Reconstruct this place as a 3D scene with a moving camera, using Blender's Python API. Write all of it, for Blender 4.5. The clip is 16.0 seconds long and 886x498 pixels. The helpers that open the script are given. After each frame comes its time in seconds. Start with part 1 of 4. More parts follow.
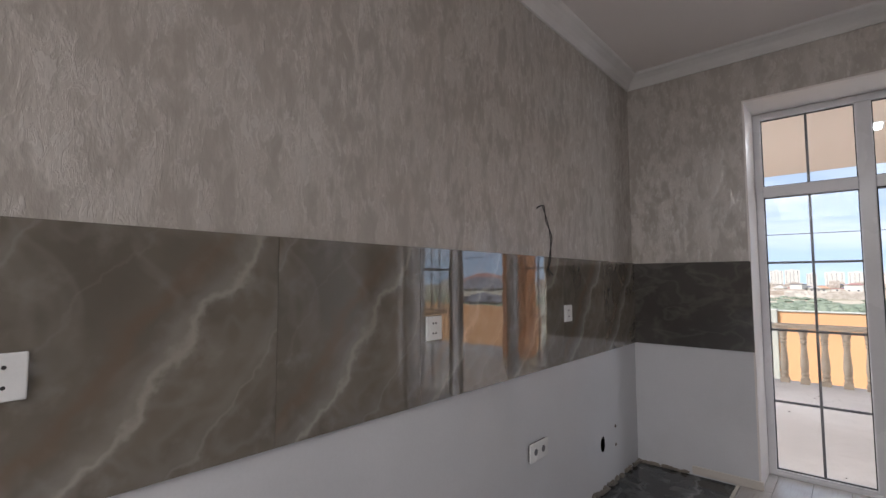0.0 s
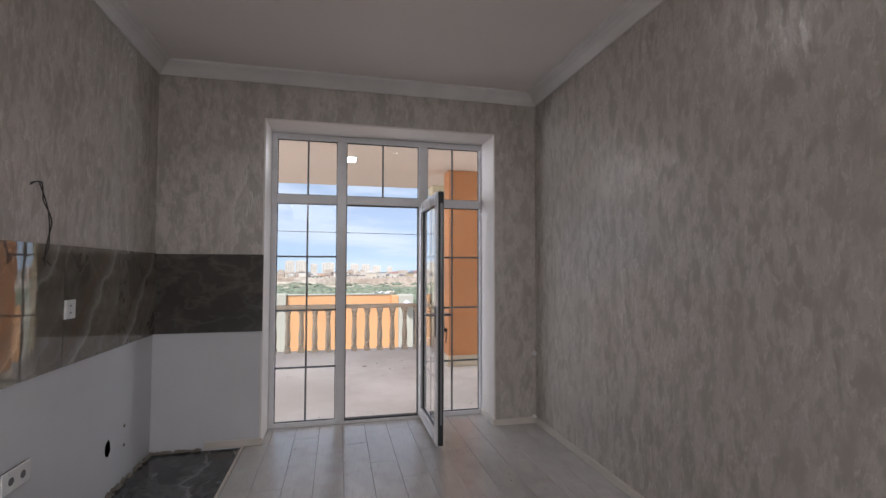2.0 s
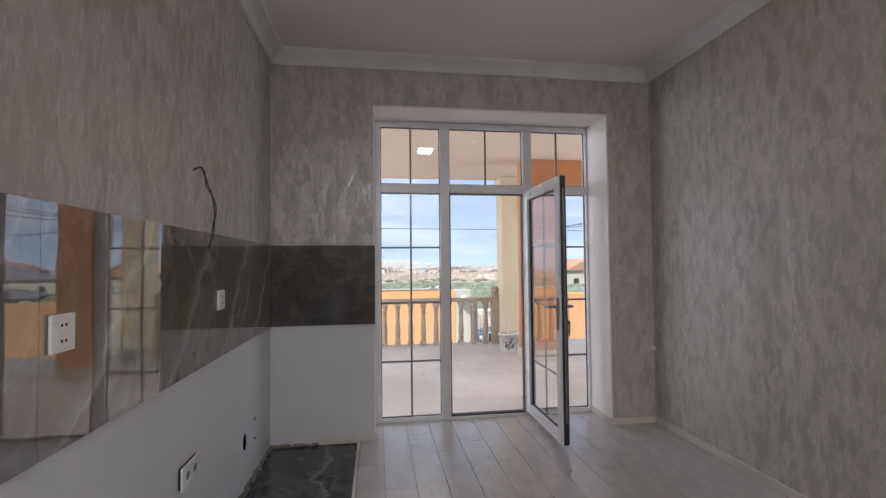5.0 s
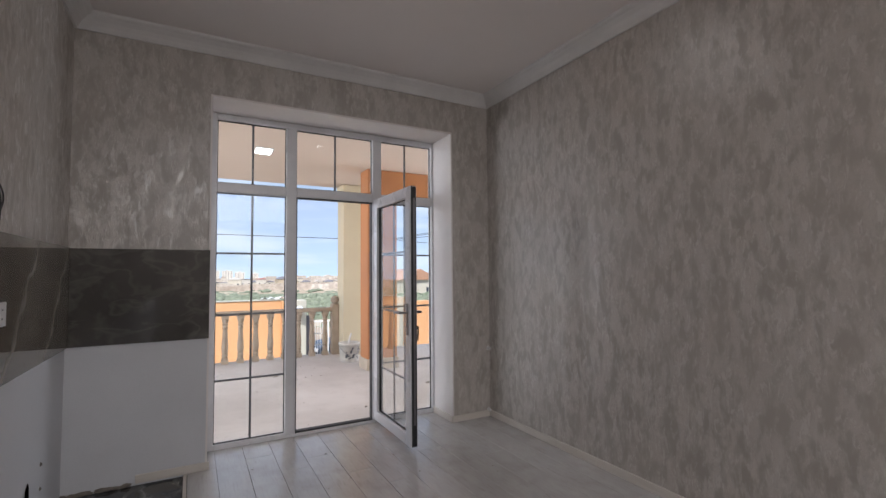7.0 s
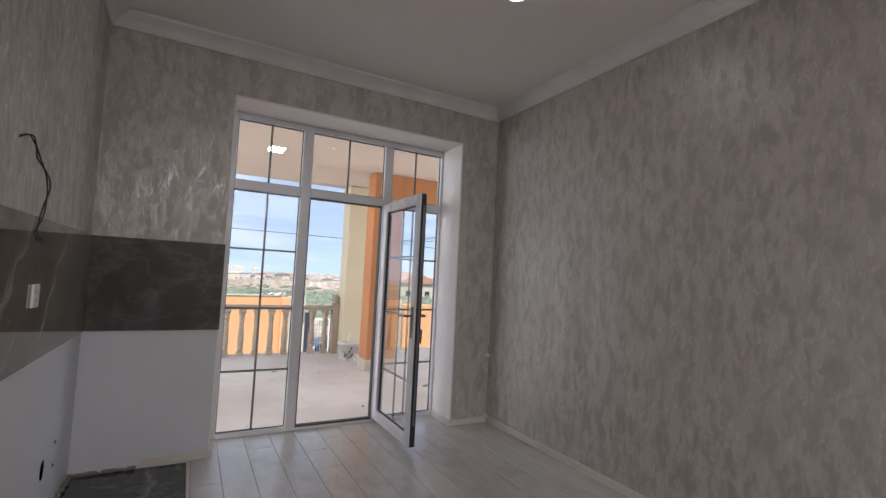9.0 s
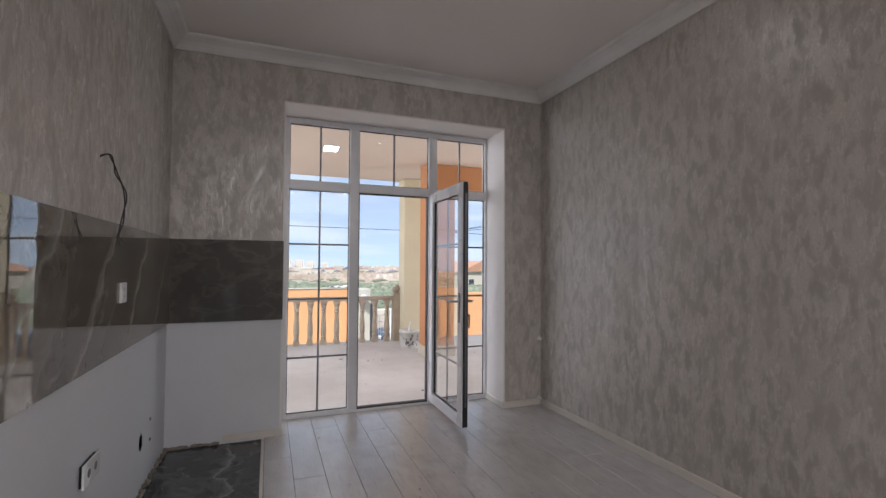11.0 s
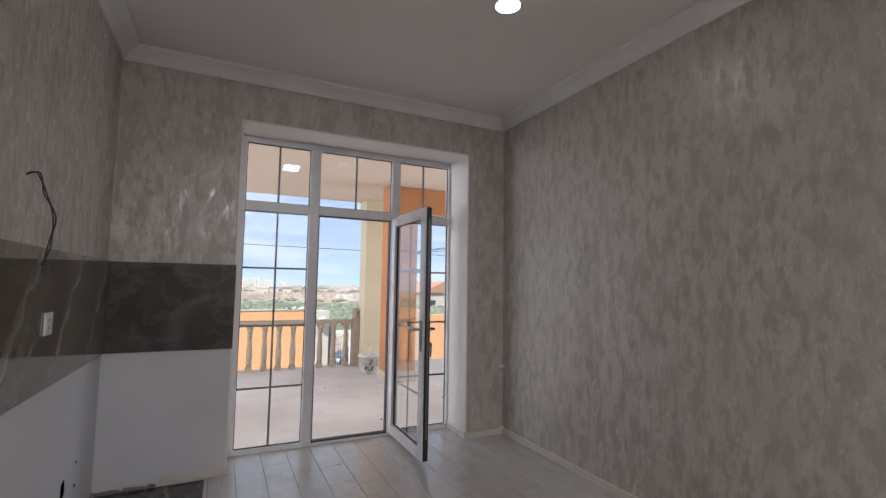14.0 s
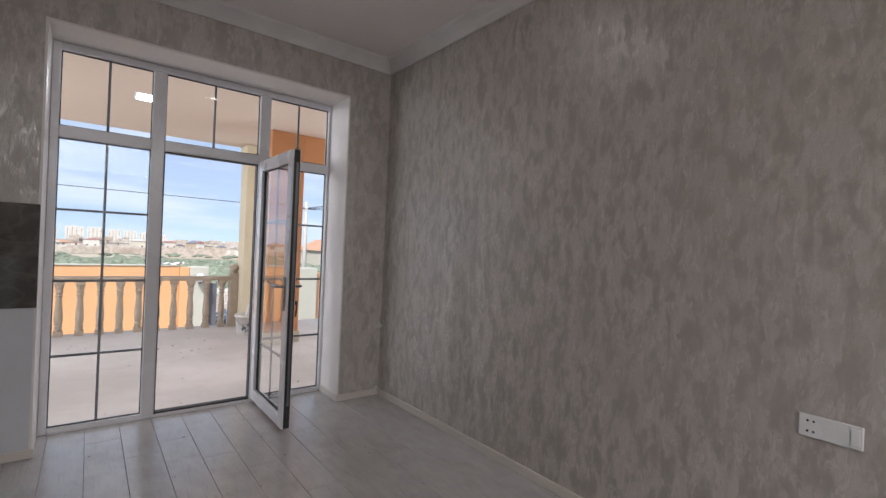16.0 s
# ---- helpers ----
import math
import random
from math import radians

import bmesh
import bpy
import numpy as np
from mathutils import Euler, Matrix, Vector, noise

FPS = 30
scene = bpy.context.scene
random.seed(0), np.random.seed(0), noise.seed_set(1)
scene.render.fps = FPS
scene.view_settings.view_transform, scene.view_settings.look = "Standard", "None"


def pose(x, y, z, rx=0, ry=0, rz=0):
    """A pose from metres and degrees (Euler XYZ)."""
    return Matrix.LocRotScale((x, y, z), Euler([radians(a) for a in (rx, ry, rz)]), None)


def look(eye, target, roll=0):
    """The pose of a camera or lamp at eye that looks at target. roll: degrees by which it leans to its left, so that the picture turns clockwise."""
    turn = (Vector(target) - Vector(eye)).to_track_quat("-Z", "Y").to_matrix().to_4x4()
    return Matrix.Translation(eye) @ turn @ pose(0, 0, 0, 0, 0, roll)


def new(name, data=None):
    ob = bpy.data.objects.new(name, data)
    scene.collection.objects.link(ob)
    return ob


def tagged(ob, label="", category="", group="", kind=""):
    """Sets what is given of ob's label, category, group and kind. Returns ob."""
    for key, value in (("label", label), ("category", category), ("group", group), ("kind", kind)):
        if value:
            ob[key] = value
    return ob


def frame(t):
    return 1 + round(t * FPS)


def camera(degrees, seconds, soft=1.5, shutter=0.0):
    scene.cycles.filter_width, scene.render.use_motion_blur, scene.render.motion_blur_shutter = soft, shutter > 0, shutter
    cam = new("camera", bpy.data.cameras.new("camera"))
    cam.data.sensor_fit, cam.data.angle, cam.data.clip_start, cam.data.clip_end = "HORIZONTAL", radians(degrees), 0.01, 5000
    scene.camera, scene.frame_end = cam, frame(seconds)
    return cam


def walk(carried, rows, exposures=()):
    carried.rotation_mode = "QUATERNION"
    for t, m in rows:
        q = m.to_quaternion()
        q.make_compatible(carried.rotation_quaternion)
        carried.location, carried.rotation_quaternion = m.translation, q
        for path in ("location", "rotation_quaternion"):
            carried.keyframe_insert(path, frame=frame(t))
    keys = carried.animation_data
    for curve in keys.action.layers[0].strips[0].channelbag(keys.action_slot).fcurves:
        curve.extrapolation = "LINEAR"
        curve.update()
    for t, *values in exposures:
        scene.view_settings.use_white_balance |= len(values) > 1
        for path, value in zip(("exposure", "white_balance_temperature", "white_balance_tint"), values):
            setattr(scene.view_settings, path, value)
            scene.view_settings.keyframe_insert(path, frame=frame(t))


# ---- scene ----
cam = camera(88.4, 16.0)
PATH = [
    (0, (0.077, 0.042, 1.387), (-1.251, 1.532, 1.519), -0.2),
    (0.5, (-0.033, 0.071, 1.429), (-0.48, 2.017, 1.543), -1.3),
    (1, (0.038, 0.044, 1.438), (0.164, 2.037, 1.547), -0.9),
    (1.5, (0.153, -0.086, 1.425), (0.484, 1.884, 1.522), -0.1),
    (2, (0.16, -0.161, 1.401), (0.61, 1.786, 1.482), 0.1),
    (2.5, (0.103, -0.164, 1.384), (0.423, 1.809, 1.448), 0.5),
    (3, (-0.113, -0.142, 1.359), (0.163, 1.838, 1.416), 0.2),
    (3.5, (-0.275, -0.133, 1.372), (-0.025, 1.851, 1.418), -0.3),
    (6, (-0.442, 0.252, 1.345), (-0.019, 2.205, 1.438), -1.4),
    (6.5, (-0.488, 0.216, 1.351), (0.251, 2.072, 1.455), -1.1),
    (7, (-0.523, 0.152, 1.335), (0.438, 1.903, 1.436), -0.5),
    (7.5, (-0.549, 0.109, 1.33), (0.604, 1.739, 1.441), 0.5),
    (8, (-0.574, 0.091, 1.339), (0.658, 1.663, 1.452), 1.5),
    (8.5, (-0.611, 0.108, 1.341), (0.582, 1.708, 1.47), 2.3),
    (9, (-0.621, 0.085, 1.342), (0.338, 1.836, 1.466), 2.8),
    (11.5, (-0.518, -0.06, 1.329), (0.194, 1.808, 1.399), 0.3),
    (12, (-0.553, 0.031, 1.342), (0.196, 1.884, 1.434), 0.5),
    (12.5, (-0.59, 0.097, 1.363), (0.222, 1.921, 1.465), 0.6),
    (13, (-0.597, 0.119, 1.407), (0.268, 1.916, 1.555), 0.8),
    (13.5, (-0.581, 0.098, 1.397), (0.291, 1.889, 1.575), 0.9),
    (14, (-0.507, 0.016, 1.379), (0.358, 1.813, 1.536), 0.9),
    (14.5, (-0.376, -0.1, 1.336), (0.575, 1.655, 1.452), 0.8),
    (15, (-0.293, -0.13, 1.344), (0.874, 1.494, 1.396), 1.0),
    (15.5, (-0.222, -0.047, 1.337), (1.067, 1.483, 1.346), 1.3),
    (16, (-0.191, 0.133, 1.348), (1.038, 1.711, 1.344), 2.5),
]
EXPOSURES = [(0.0, 0.54), (0.3, 0.15), (0.5, -0.1), (1.0, 0.08), (1.5, 0.2), (2.5, 0.38), (16.0, 0.36)]
walk(cam, [(t, look(eye, target, roll)) for t, eye, target, roll in PATH], [(t, stops, 6300, 13) for t, stops in EXPOSURES])

# ---- world, sun, large lights ----
SUN_DIR = Vector((-0.40, -0.50, 0.77)).normalized()


def make_world():
    w = bpy.data.worlds.new("sky")
    scene.world = w
    w.use_nodes = True
    nt = w.node_tree
    nt.nodes.clear()
    out = nt.nodes.new("ShaderNodeOutputWorld")
    bg = nt.nodes.new("ShaderNodeBackground")
    sky = nt.nodes.new("ShaderNodeTexSky")
    sky.sky_type = "NISHITA"
    sky.sun_disc = False
    sky.sun_elevation = math.asin(SUN_DIR.z)
    sky.sun_rotation = math.atan2(SUN_DIR.x, SUN_DIR.y)
    sky.air_density, sky.dust_density, sky.ozone_density = 1.0, 0.3, 2.5
    tc = nt.nodes.new("ShaderNodeTexCoord")
    tilt = nt.nodes.new("ShaderNodeMapping")
    tilt.inputs["Location"].default_value = (0, 0, 0.16)
    nt.links.new(tc.outputs["Generated"], tilt.inputs["Vector"])
    nt.links.new(tilt.outputs["Vector"], sky.inputs["Vector"])
    stretch = nt.nodes.new("ShaderNodeMapping")
    stretch.inputs["Scale"].default_value = (1.6, 1.6, 11.0)
    nt.links.new(tc.outputs["Generated"], stretch.inputs["Vector"])
    cloud = nt.nodes.new("ShaderNodeTexNoise")
    cloud.inputs["Scale"].default_value = 1.9
    cloud.inputs["Detail"].default_value = 7
    cloud.inputs["Roughness"].default_value = 0.55
    nt.links.new(stretch.outputs["Vector"], cloud.inputs["Vector"])
    ramp = nt.nodes.new("ShaderNodeMapRange")
    ramp.interpolation_type = "SMOOTHSTEP"
    for k, v in (("From Min", 0.40), ("From Max", 0.66), ("To Min", 0.42), ("To Max", 0.9)):
        ramp.inputs[k].default_value = v
    nt.links.new(cloud.outputs["Fac"], ramp.inputs["Value"])
    mix = nt.nodes.new("ShaderNodeMix")
    mix.data_type = "RGBA"
    mix.inputs[7].default_value = CLOUD
    nt.links.new(ramp.outputs["Result"], mix.inputs[0])
    nt.links.new(sky.outputs["Color"], mix.inputs[6])
    nt.links.new(mix.outputs[2], bg.inputs["Color"])
    bg.inputs["Strength"].default_value = SKY
    nt.links.new(bg.outputs[0], out.inputs["Surface"])


def area_lamp(name, m, sx, sy, watts, colour, disc=False):
    d = bpy.data.lights.new(name, "AREA")
    d.shape = "DISK" if disc else "RECTANGLE"
    d.size, d.size_y, d.energy, d.color = sx, sy, watts, colour
    ob = new(name, d)
    ob.matrix_world = m
    return ob


SKY = 0.135
CLOUD = (5.0, 5.6, 6.5, 1)
make_world()
sun = new("sun", bpy.data.lights.new("sun", "SUN"))
sun.data.energy, sun.data.angle, sun.data.color = 4.6, radians(0.5), (1.0, 0.965, 0.91)
sun.matrix_world = look(SUN_DIR * 50, (0, 0, 0))
# the room's downlight and the terrace light; the other area lamps are added fill
area_lamp("terrace_lamp", look((0.315, 6.85, 3.03), (0.315, 6.85, 0)), 0.18, 0.26, 18, (0.95, 0.97, 1.0))
# unseen fill panels at the terrace ends, standing in for side sky light
area_lamp("terrace_side_fill_west", look((-5.9, 6.4, 1.4), (0, 6.4, 1.4)), 4.4, 3.0, 230, (0.90, 0.95, 1.0))
area_lamp("terrace_side_fill_east", look((6.9, 6.4, 1.4), (0, 6.4, 1.4)), 4.4, 3.0, 150, (0.90, 0.95, 1.0))
# added fill hidden in the hall to brighten the west wall; no window there
area_lamp("hall_fill_lamp", look((3.85, -1.15, 1.6), (0, -0.5, 1.5)), 1.7, 1.8, 16, (0.93, 0.98, 1.0))
area_lamp("downlight_lamp", look((0.9, 2.125, 2.982), (0.9, 2.126, 0)), 0.13, 0.13, 1.4, (1.0, 0.96, 0.92), True)
# broad fill added out of view behind the camera, lifting the whole room
area_lamp("back_fill_lamp", look((0.36, -3.0, 2.8), (0.36, -2.5, 0)), 2.6, 2.0, 92, (1.0, 0.99, 0.97))

# ---- materials ----


class Nodes:
    def __init__(self, name):
        self.m = bpy.data.materials.new(name)
        self.m.use_nodes = True
        self.nt = self.m.node_tree
        self.b = self.nt.nodes["Principled BSDF"]
        self.tc = None

    def n(self, kind, **inputs):
        node = self.nt.nodes.new("ShaderNode" + kind)
        for k, v in inputs.items():
            self.put(node, k.replace("_", " "), v)
        return node

    def put(self, node, key, v):
        s = node.inputs[key]
        if isinstance(v, bpy.types.NodeSocket):
            self.nt.links.new(v, s)
        else:
            s.default_value = v

    def coords(self, scale=(1, 1, 1), turn=(0, 0, 0), shift=(0, 0, 0)):
        if self.tc is None:
            self.tc = self.nt.nodes.new("ShaderNodeTexCoord")
        mp = self.n("Mapping", Scale=scale, Rotation=turn, Location=shift)
        self.nt.links.new(self.tc.outputs["Object"], mp.inputs["Vector"])
        return mp.outputs["Vector"]

    def noise(self, vec, scale, detail=4, rough=0.55, distort=0.0):
        return self.n("TexNoise", Vector=vec, Scale=scale, Detail=detail, Roughness=rough, Distortion=distort).outputs["Fac"]

    def ramp(self, fac, lo, hi, a=0.0, b=1.0):
        r = self.n("MapRange", Value=fac, From_Min=lo, From_Max=hi, To_Min=a, To_Max=b)
        r.interpolation_type = "SMOOTHSTEP"
        return r.outputs["Result"]

    def mix(self, fac, a, b):
        x = self.nt.nodes.new("ShaderNodeMix")
        x.data_type = "RGBA"
        for i, v in ((0, fac), (6, a), (7, b)):
            if isinstance(v, bpy.types.NodeSocket):
                self.nt.links.new(v, x.inputs[i])
            else:
                x.inputs[i].default_value = v if i == 0 else (*v[:3], 1)
        return x.outputs[2]

    def math(self, op, a, b=0.0):
        x = self.nt.nodes.new("ShaderNodeMath")
        x.operation = op
        for i, v in ((0, a), (1, b)):
            if isinstance(v, bpy.types.NodeSocket):
                self.nt.links.new(v, x.inputs[i])
            else:
                x.inputs[i].default_value = v
        return x.outputs[0]

    def bump(self, height, distance, strength=1.0):
        bp = self.n("Bump", Height=height, Distance=distance, Strength=strength)
        self.put(self.b, "Normal", bp.outputs["Normal"])

    def set(self, **k):
        for key, v in k.items():
            if key in ("Base_Color",) and not isinstance(v, bpy.types.NodeSocket):
                v = (*v[:3], 1)
            self.put(self.b, key.replace("_", " "), v)
        return self.m


def plain(name, c, c2=None, rough=0.5, scale=6.0, bump=0.0006, fine=120.0, metal=0.0, stretch=(1, 1, 1)):
    """Two scales of variation: broad blotches and fine grain."""
    s = Nodes(name)
    v = s.coords(stretch)
    c2 = c2 or tuple(x * 0.88 for x in c)
    broad = s.ramp(s.noise(v, scale, 5), 0.3, 0.7)
    grain = s.noise(v, fine, 3)
    mixed = s.mix(broad, c2, c)
    mixed = s.mix(s.ramp(grain, 0.35, 0.75, 0.0, 0.12), mixed, tuple(x * 0.7 for x in c))
    s.set(Base_Color=mixed, Metallic=metal, Roughness=s.ramp(broad, 0, 1, rough * 0.85, min(1, rough * 1.12)))
    if bump:
        s.bump(grain, bump)
    return s.m


def flakes_plaster():
    """Pearly decorative plaster: soft upright trowel blots and small glinting flecks."""
    s = Nodes("pearl_plaster")
    broad = s.noise(s.coords((1, 1, 0.6)), 2.6, 4)
    blot = s.noise(s.coords((1, 1, 0.45)), 13, 4, 0.58, 0.3)
    blot2 = s.noise(s.coords((1, 1, 0.42), shift=(3.1, 1.7, 0.4)), 27, 4, 0.6, 0.3)
    fleck = s.noise(s.coords((1, 1, 0.42), shift=(7.3, 2.2, 9.1)), 34, 5, 0.62, 1.6)
    patch = s.noise(s.coords((1, 1, 0.36), shift=(1.3, 5.2, 2.1)), 36, 3, 0.6, 0.8)
    fine = s.noise(s.coords((1, 1, 0.4)), 150, 3, 0.6)
    col = s.mix(s.ramp(blot, 0.35, 0.62), PLASTER_A, PLASTER_B)
    col = s.mix(s.ramp(blot2, 0.50, 0.66, 0, 0.45), col, PLASTER_C)
    col = s.mix(s.ramp(blot2, 0.34, 0.46, 0.5, 0), col, PLASTER_A)
    col = s.mix(s.ramp(broad, 0.38, 0.65, 0, 0.45), col, PLASTER_D)
    line = s.math("ABSOLUTE", s.math("SUBTRACT", fleck, 0.5))
    crack = s.ramp(line, 0.0, 0.03, 1.0, 0.0)
    crack = s.math("MULTIPLY", crack, s.ramp(blot, 0.46, 0.58))
    glint = s.math("MULTIPLY", s.ramp(patch, 0.53, 0.58), s.ramp(blot, 0.44, 0.52))
    shiny = s.math("MAXIMUM", s.math("MULTIPLY", crack, 0.9), glint)
    rough = s.math("SUBTRACT", s.ramp(blot2, 0.38, 0.62, 0.46, 0.32), s.math("MULTIPLY", shiny, 0.12))
    h = s.math("ADD", s.math("MULTIPLY", s.ramp(blot, 0.42, 0.6), 0.5), s.math("MULTIPLY", fine, 0.2))
    h = s.math("ADD", h, s.math("MULTIPLY", blot2, 0.9))
    h = s.math("ADD", h, s.math("MULTIPLY", shiny, 0.25))
    s.bump(h, 0.0023, 0.85)
    lumps = s.noise(s.coords((1, 1, 0.55), shift=(2.7, 6.1, 3.3)), 62, 3, 0.6, 0.5)
    flake = s.n("Bump", Height=lumps, Distance=0.003, Strength=1.0)
    return s.set(Base_Color=s.mix(s.math("MULTIPLY", shiny, 0.2), col, (0.64, 0.62, 0.60)), Roughness=rough, Specular_IOR_Level=0.9, Coat_Weight=shiny, Coat_Roughness=0.3, Coat_IOR=1.65, Coat_Normal=flake.outputs["Normal"])


PLASTER_A, PLASTER_B, PLASTER_C, PLASTER_D = (0.325, 0.292, 0.26), (0.445, 0.407, 0.371), (0.575, 0.537, 0.504), (0.39, 0.35, 0.315)


def vein_tile(name, dark, mid, light, across, ior=2.2):
    """Glossy marble-look tile; its print is laid in the tile's own axes: y along the wall, z up."""
    s = Nodes(name)
    v = s.coords((1, 1, 1))
    w1 = s.noise(v, 3.2, 4, 0.5)
    w2 = s.noise(s.coords(shift=(5, 5, 5)), 9, 4, 0.55)
    sep = s.n("SeparateXYZ", Vector=v)
    y, z = (sep.outputs["Y"], sep.outputs["Z"]) if not across else (sep.outputs["X"], sep.outputs["Z"])
    cloud = s.mix(s.ramp(w1, 0.32, 0.68), dark, mid)
    cloud = s.mix(s.ramp(w2, 0.5, 0.75, 0, 0.35), cloud, light)
    slope = 0.77 if not across else 2.9
    d = s.math("SUBTRACT", s.math("MULTIPLY", z, slope), y)
    d = s.math("ADD", d, s.math("MULTIPLY", s.math("SUBTRACT", w1, 0.5), 0.24 if not across else 0.5))
    d = s.math("ADD", d, s.math("MULTIPLY", s.math("SUBTRACT", w2, 0.5), 0.13))

    def band(centre, width, gain):
        near = s.math("ABSOLUTE", s.math("SUBTRACT", d, centre))
        return s.ramp(near, 0.0, width, gain, 0.0)

    col = s.mix(band(-0.075, 0.06, 0.42), cloud, light)
    core = tuple(min(1, x * 1.35) for x in light)
    col = s.mix(band(-0.09, 0.02, 0.5), col, core)
    col = s.mix(band(0.385, 0.012, 0.18), col, core)
    col = s.mix(band(0.17, 0.009, 0.08), col, core)
    col = s.mix(band(-0.33, 0.012, 0.2), col, core)
    col = s.mix(band(0.02, 0.1, 0.4), col, mid)
    col = s.mix(band(0.40, 0.05, 0.2), col, light)
    col = s.mix(band(-0.31, 0.06, 0.2), col, light)
    col = s.mix(band(0.02, 0.05, 0.5), col, tuple(x * 0.6 for x in (mid[0] * 1.5, mid[1] * 1.1, mid[2] * 0.9)))
    ridge = s.math("ABSOLUTE", s.math("SUBTRACT", s.noise(s.coords((1, 1, 2.2) if across else (1, 1, 1), shift=(2, 8, 4)), 3.4, 3, 0.5, 0.6), 0.5))
    col = s.mix(s.ramp(ridge, 0.0, 0.06, 0.3 if across else 0.16, 0.0), col, light)
    s.bump(s.noise(s.coords((1, 1, 1)), 5, 2), 0.0007, 0.5)
    return s.set(Base_Color=col, Roughness=0.02, IOR=ior)


def floor_wood():
    s = Nodes("grey_oak_laminate")
    info = s.nt.nodes.new("ShaderNodeObjectInfo")
    shift = s.n("CombineXYZ", X=s.math("MULTIPLY", info.outputs["Random"], 37.0), Y=s.math("MULTIPLY", info.outputs["Random"], 91.0))
    add = s.nt.nodes.new("ShaderNodeVectorMath")
    s.nt.links.new(s.coords((1, 1, 1)), add.inputs[0])
    s.nt.links.new(shift.outputs[0], add.inputs[1])
    mp = s.n("Mapping", Vector=add.outputs[0], Scale=(9, 0.8, 1))
    mp2 = s.n("Mapping", Vector=add.outputs[0], Scale=(2.2, 1.0, 1))
    grain = s.noise(mp.outputs[0], 9, 6, 0.6, 0.4)
    cloud = s.noise(mp2.outputs[0], 4.5, 5, 0.6, 0.6)
    col = s.mix(s.ramp(cloud, 0.3, 0.7), WOOD_A, WOOD_B)
    col = s.mix(s.ramp(grain, 0.48, 0.8, 0, 0.6), col, WOOD_C)
    col = s.mix(s.ramp(s.noise(mp2.outputs[0], 17, 3, 0.5, 0.3), 0.6, 0.8, 0, 0.2), col, WOOD_D)
    col = s.mix(s.math("MULTIPLY", info.outputs["Random"], 0.3), col, WOOD_A)
    smudge = s.noise(s.coords((1, 1, 1), shift=(4, 2, 0)), 2.6, 5, 0.6, 0.3)
    col = s.mix(s.ramp(smudge, 0.48, 0.75, 0, 0.35), col, (0.27, 0.245, 0.225))
    s.bump(grain, 0.0008, 0.5)
    return s.set(Base_Color=col, Roughness=s.ramp(smudge, 0.3, 0.75, 0.19, 0.28), Specular_IOR_Level=1.0)


WOOD_A, WOOD_B, WOOD_C, WOOD_D = (0.43, 0.412, 0.402), (0.485, 0.467, 0.457), (0.30, 0.275, 0.25), (0.51, 0.49, 0.475)


def glass(name, ior):
    s = Nodes(name)
    return s.set(Base_Color=(0.97, 0.985, 0.98), Roughness=0.0, IOR=ior, Transmission_Weight=1.0)


def emitter(name, colour, strength):
    s = Nodes(name)
    return s.set(Base_Color=(0.8, 0.8, 0.8), Emission_Color=(*colour, 1), Emission_Strength=strength)


def concrete():
    s = Nodes("screed")
    v = s.coords()
    big = s.noise(v, 0.9, 6, 0.6)
    mid = s.noise(v, 6, 5, 0.65, 0.5)
    fine = s.noise(v, 90, 3)
    col = s.mix(s.ramp(big, 0.3, 0.7), (0.46, 0.425, 0.40), (0.59, 0.555, 0.53))
    col = s.mix(s.ramp(mid, 0.55, 0.8, 0, 0.4), col, (0.36, 0.31, 0.27))
    col = s.mix(s.ramp(s.noise(v, 33, 2), 0.72, 0.78, 0, 0.6), col, (0.2, 0.17, 0.15))
    s.bump(s.math("ADD", mid, s.math("MULTIPLY", fine, 0.3)), 0.003, 0.6)
    return s.set(Base_Color=col, Roughness=0.8)


def leaf_stuff(name, a, b):
    s = Nodes(name)
    geo = s.nt.nodes.new("ShaderNodeNewGeometry")
    col = s.mix(geo.outputs["Random Per Island"], a, b)
    col = s.mix(s.ramp(s.noise(s.coords(), 0.7, 4), 0.35, 0.65, 0, 0.5), col, tuple(x * 0.55 for x in a))
    return s.set(Base_Color=col, Roughness=0.85)


def ground_mat():
    s = Nodes("dry_ground")
    v = s.coords()
    col = s.mix(s.ramp(s.noise(v, 0.05, 6, 0.6), 0.38, 0.62), (0.36, 0.29, 0.21), (0.46, 0.39, 0.30))
    col = s.mix(s.ramp(s.noise(v, 0.022, 6, 0.65), 0.5, 0.62, 0, 0.7), col, (0.13, 0.15, 0.07))
    col = s.mix(s.ramp(s.noise(v, 1.5, 5, 0.6), 0.5, 0.7, 0, 0.4), col, (0.27, 0.22, 0.17))
    s.bump(s.noise(v, 3, 4), 0.02, 0.4)
    return s.set(Base_Color=col, Roughness=0.95)


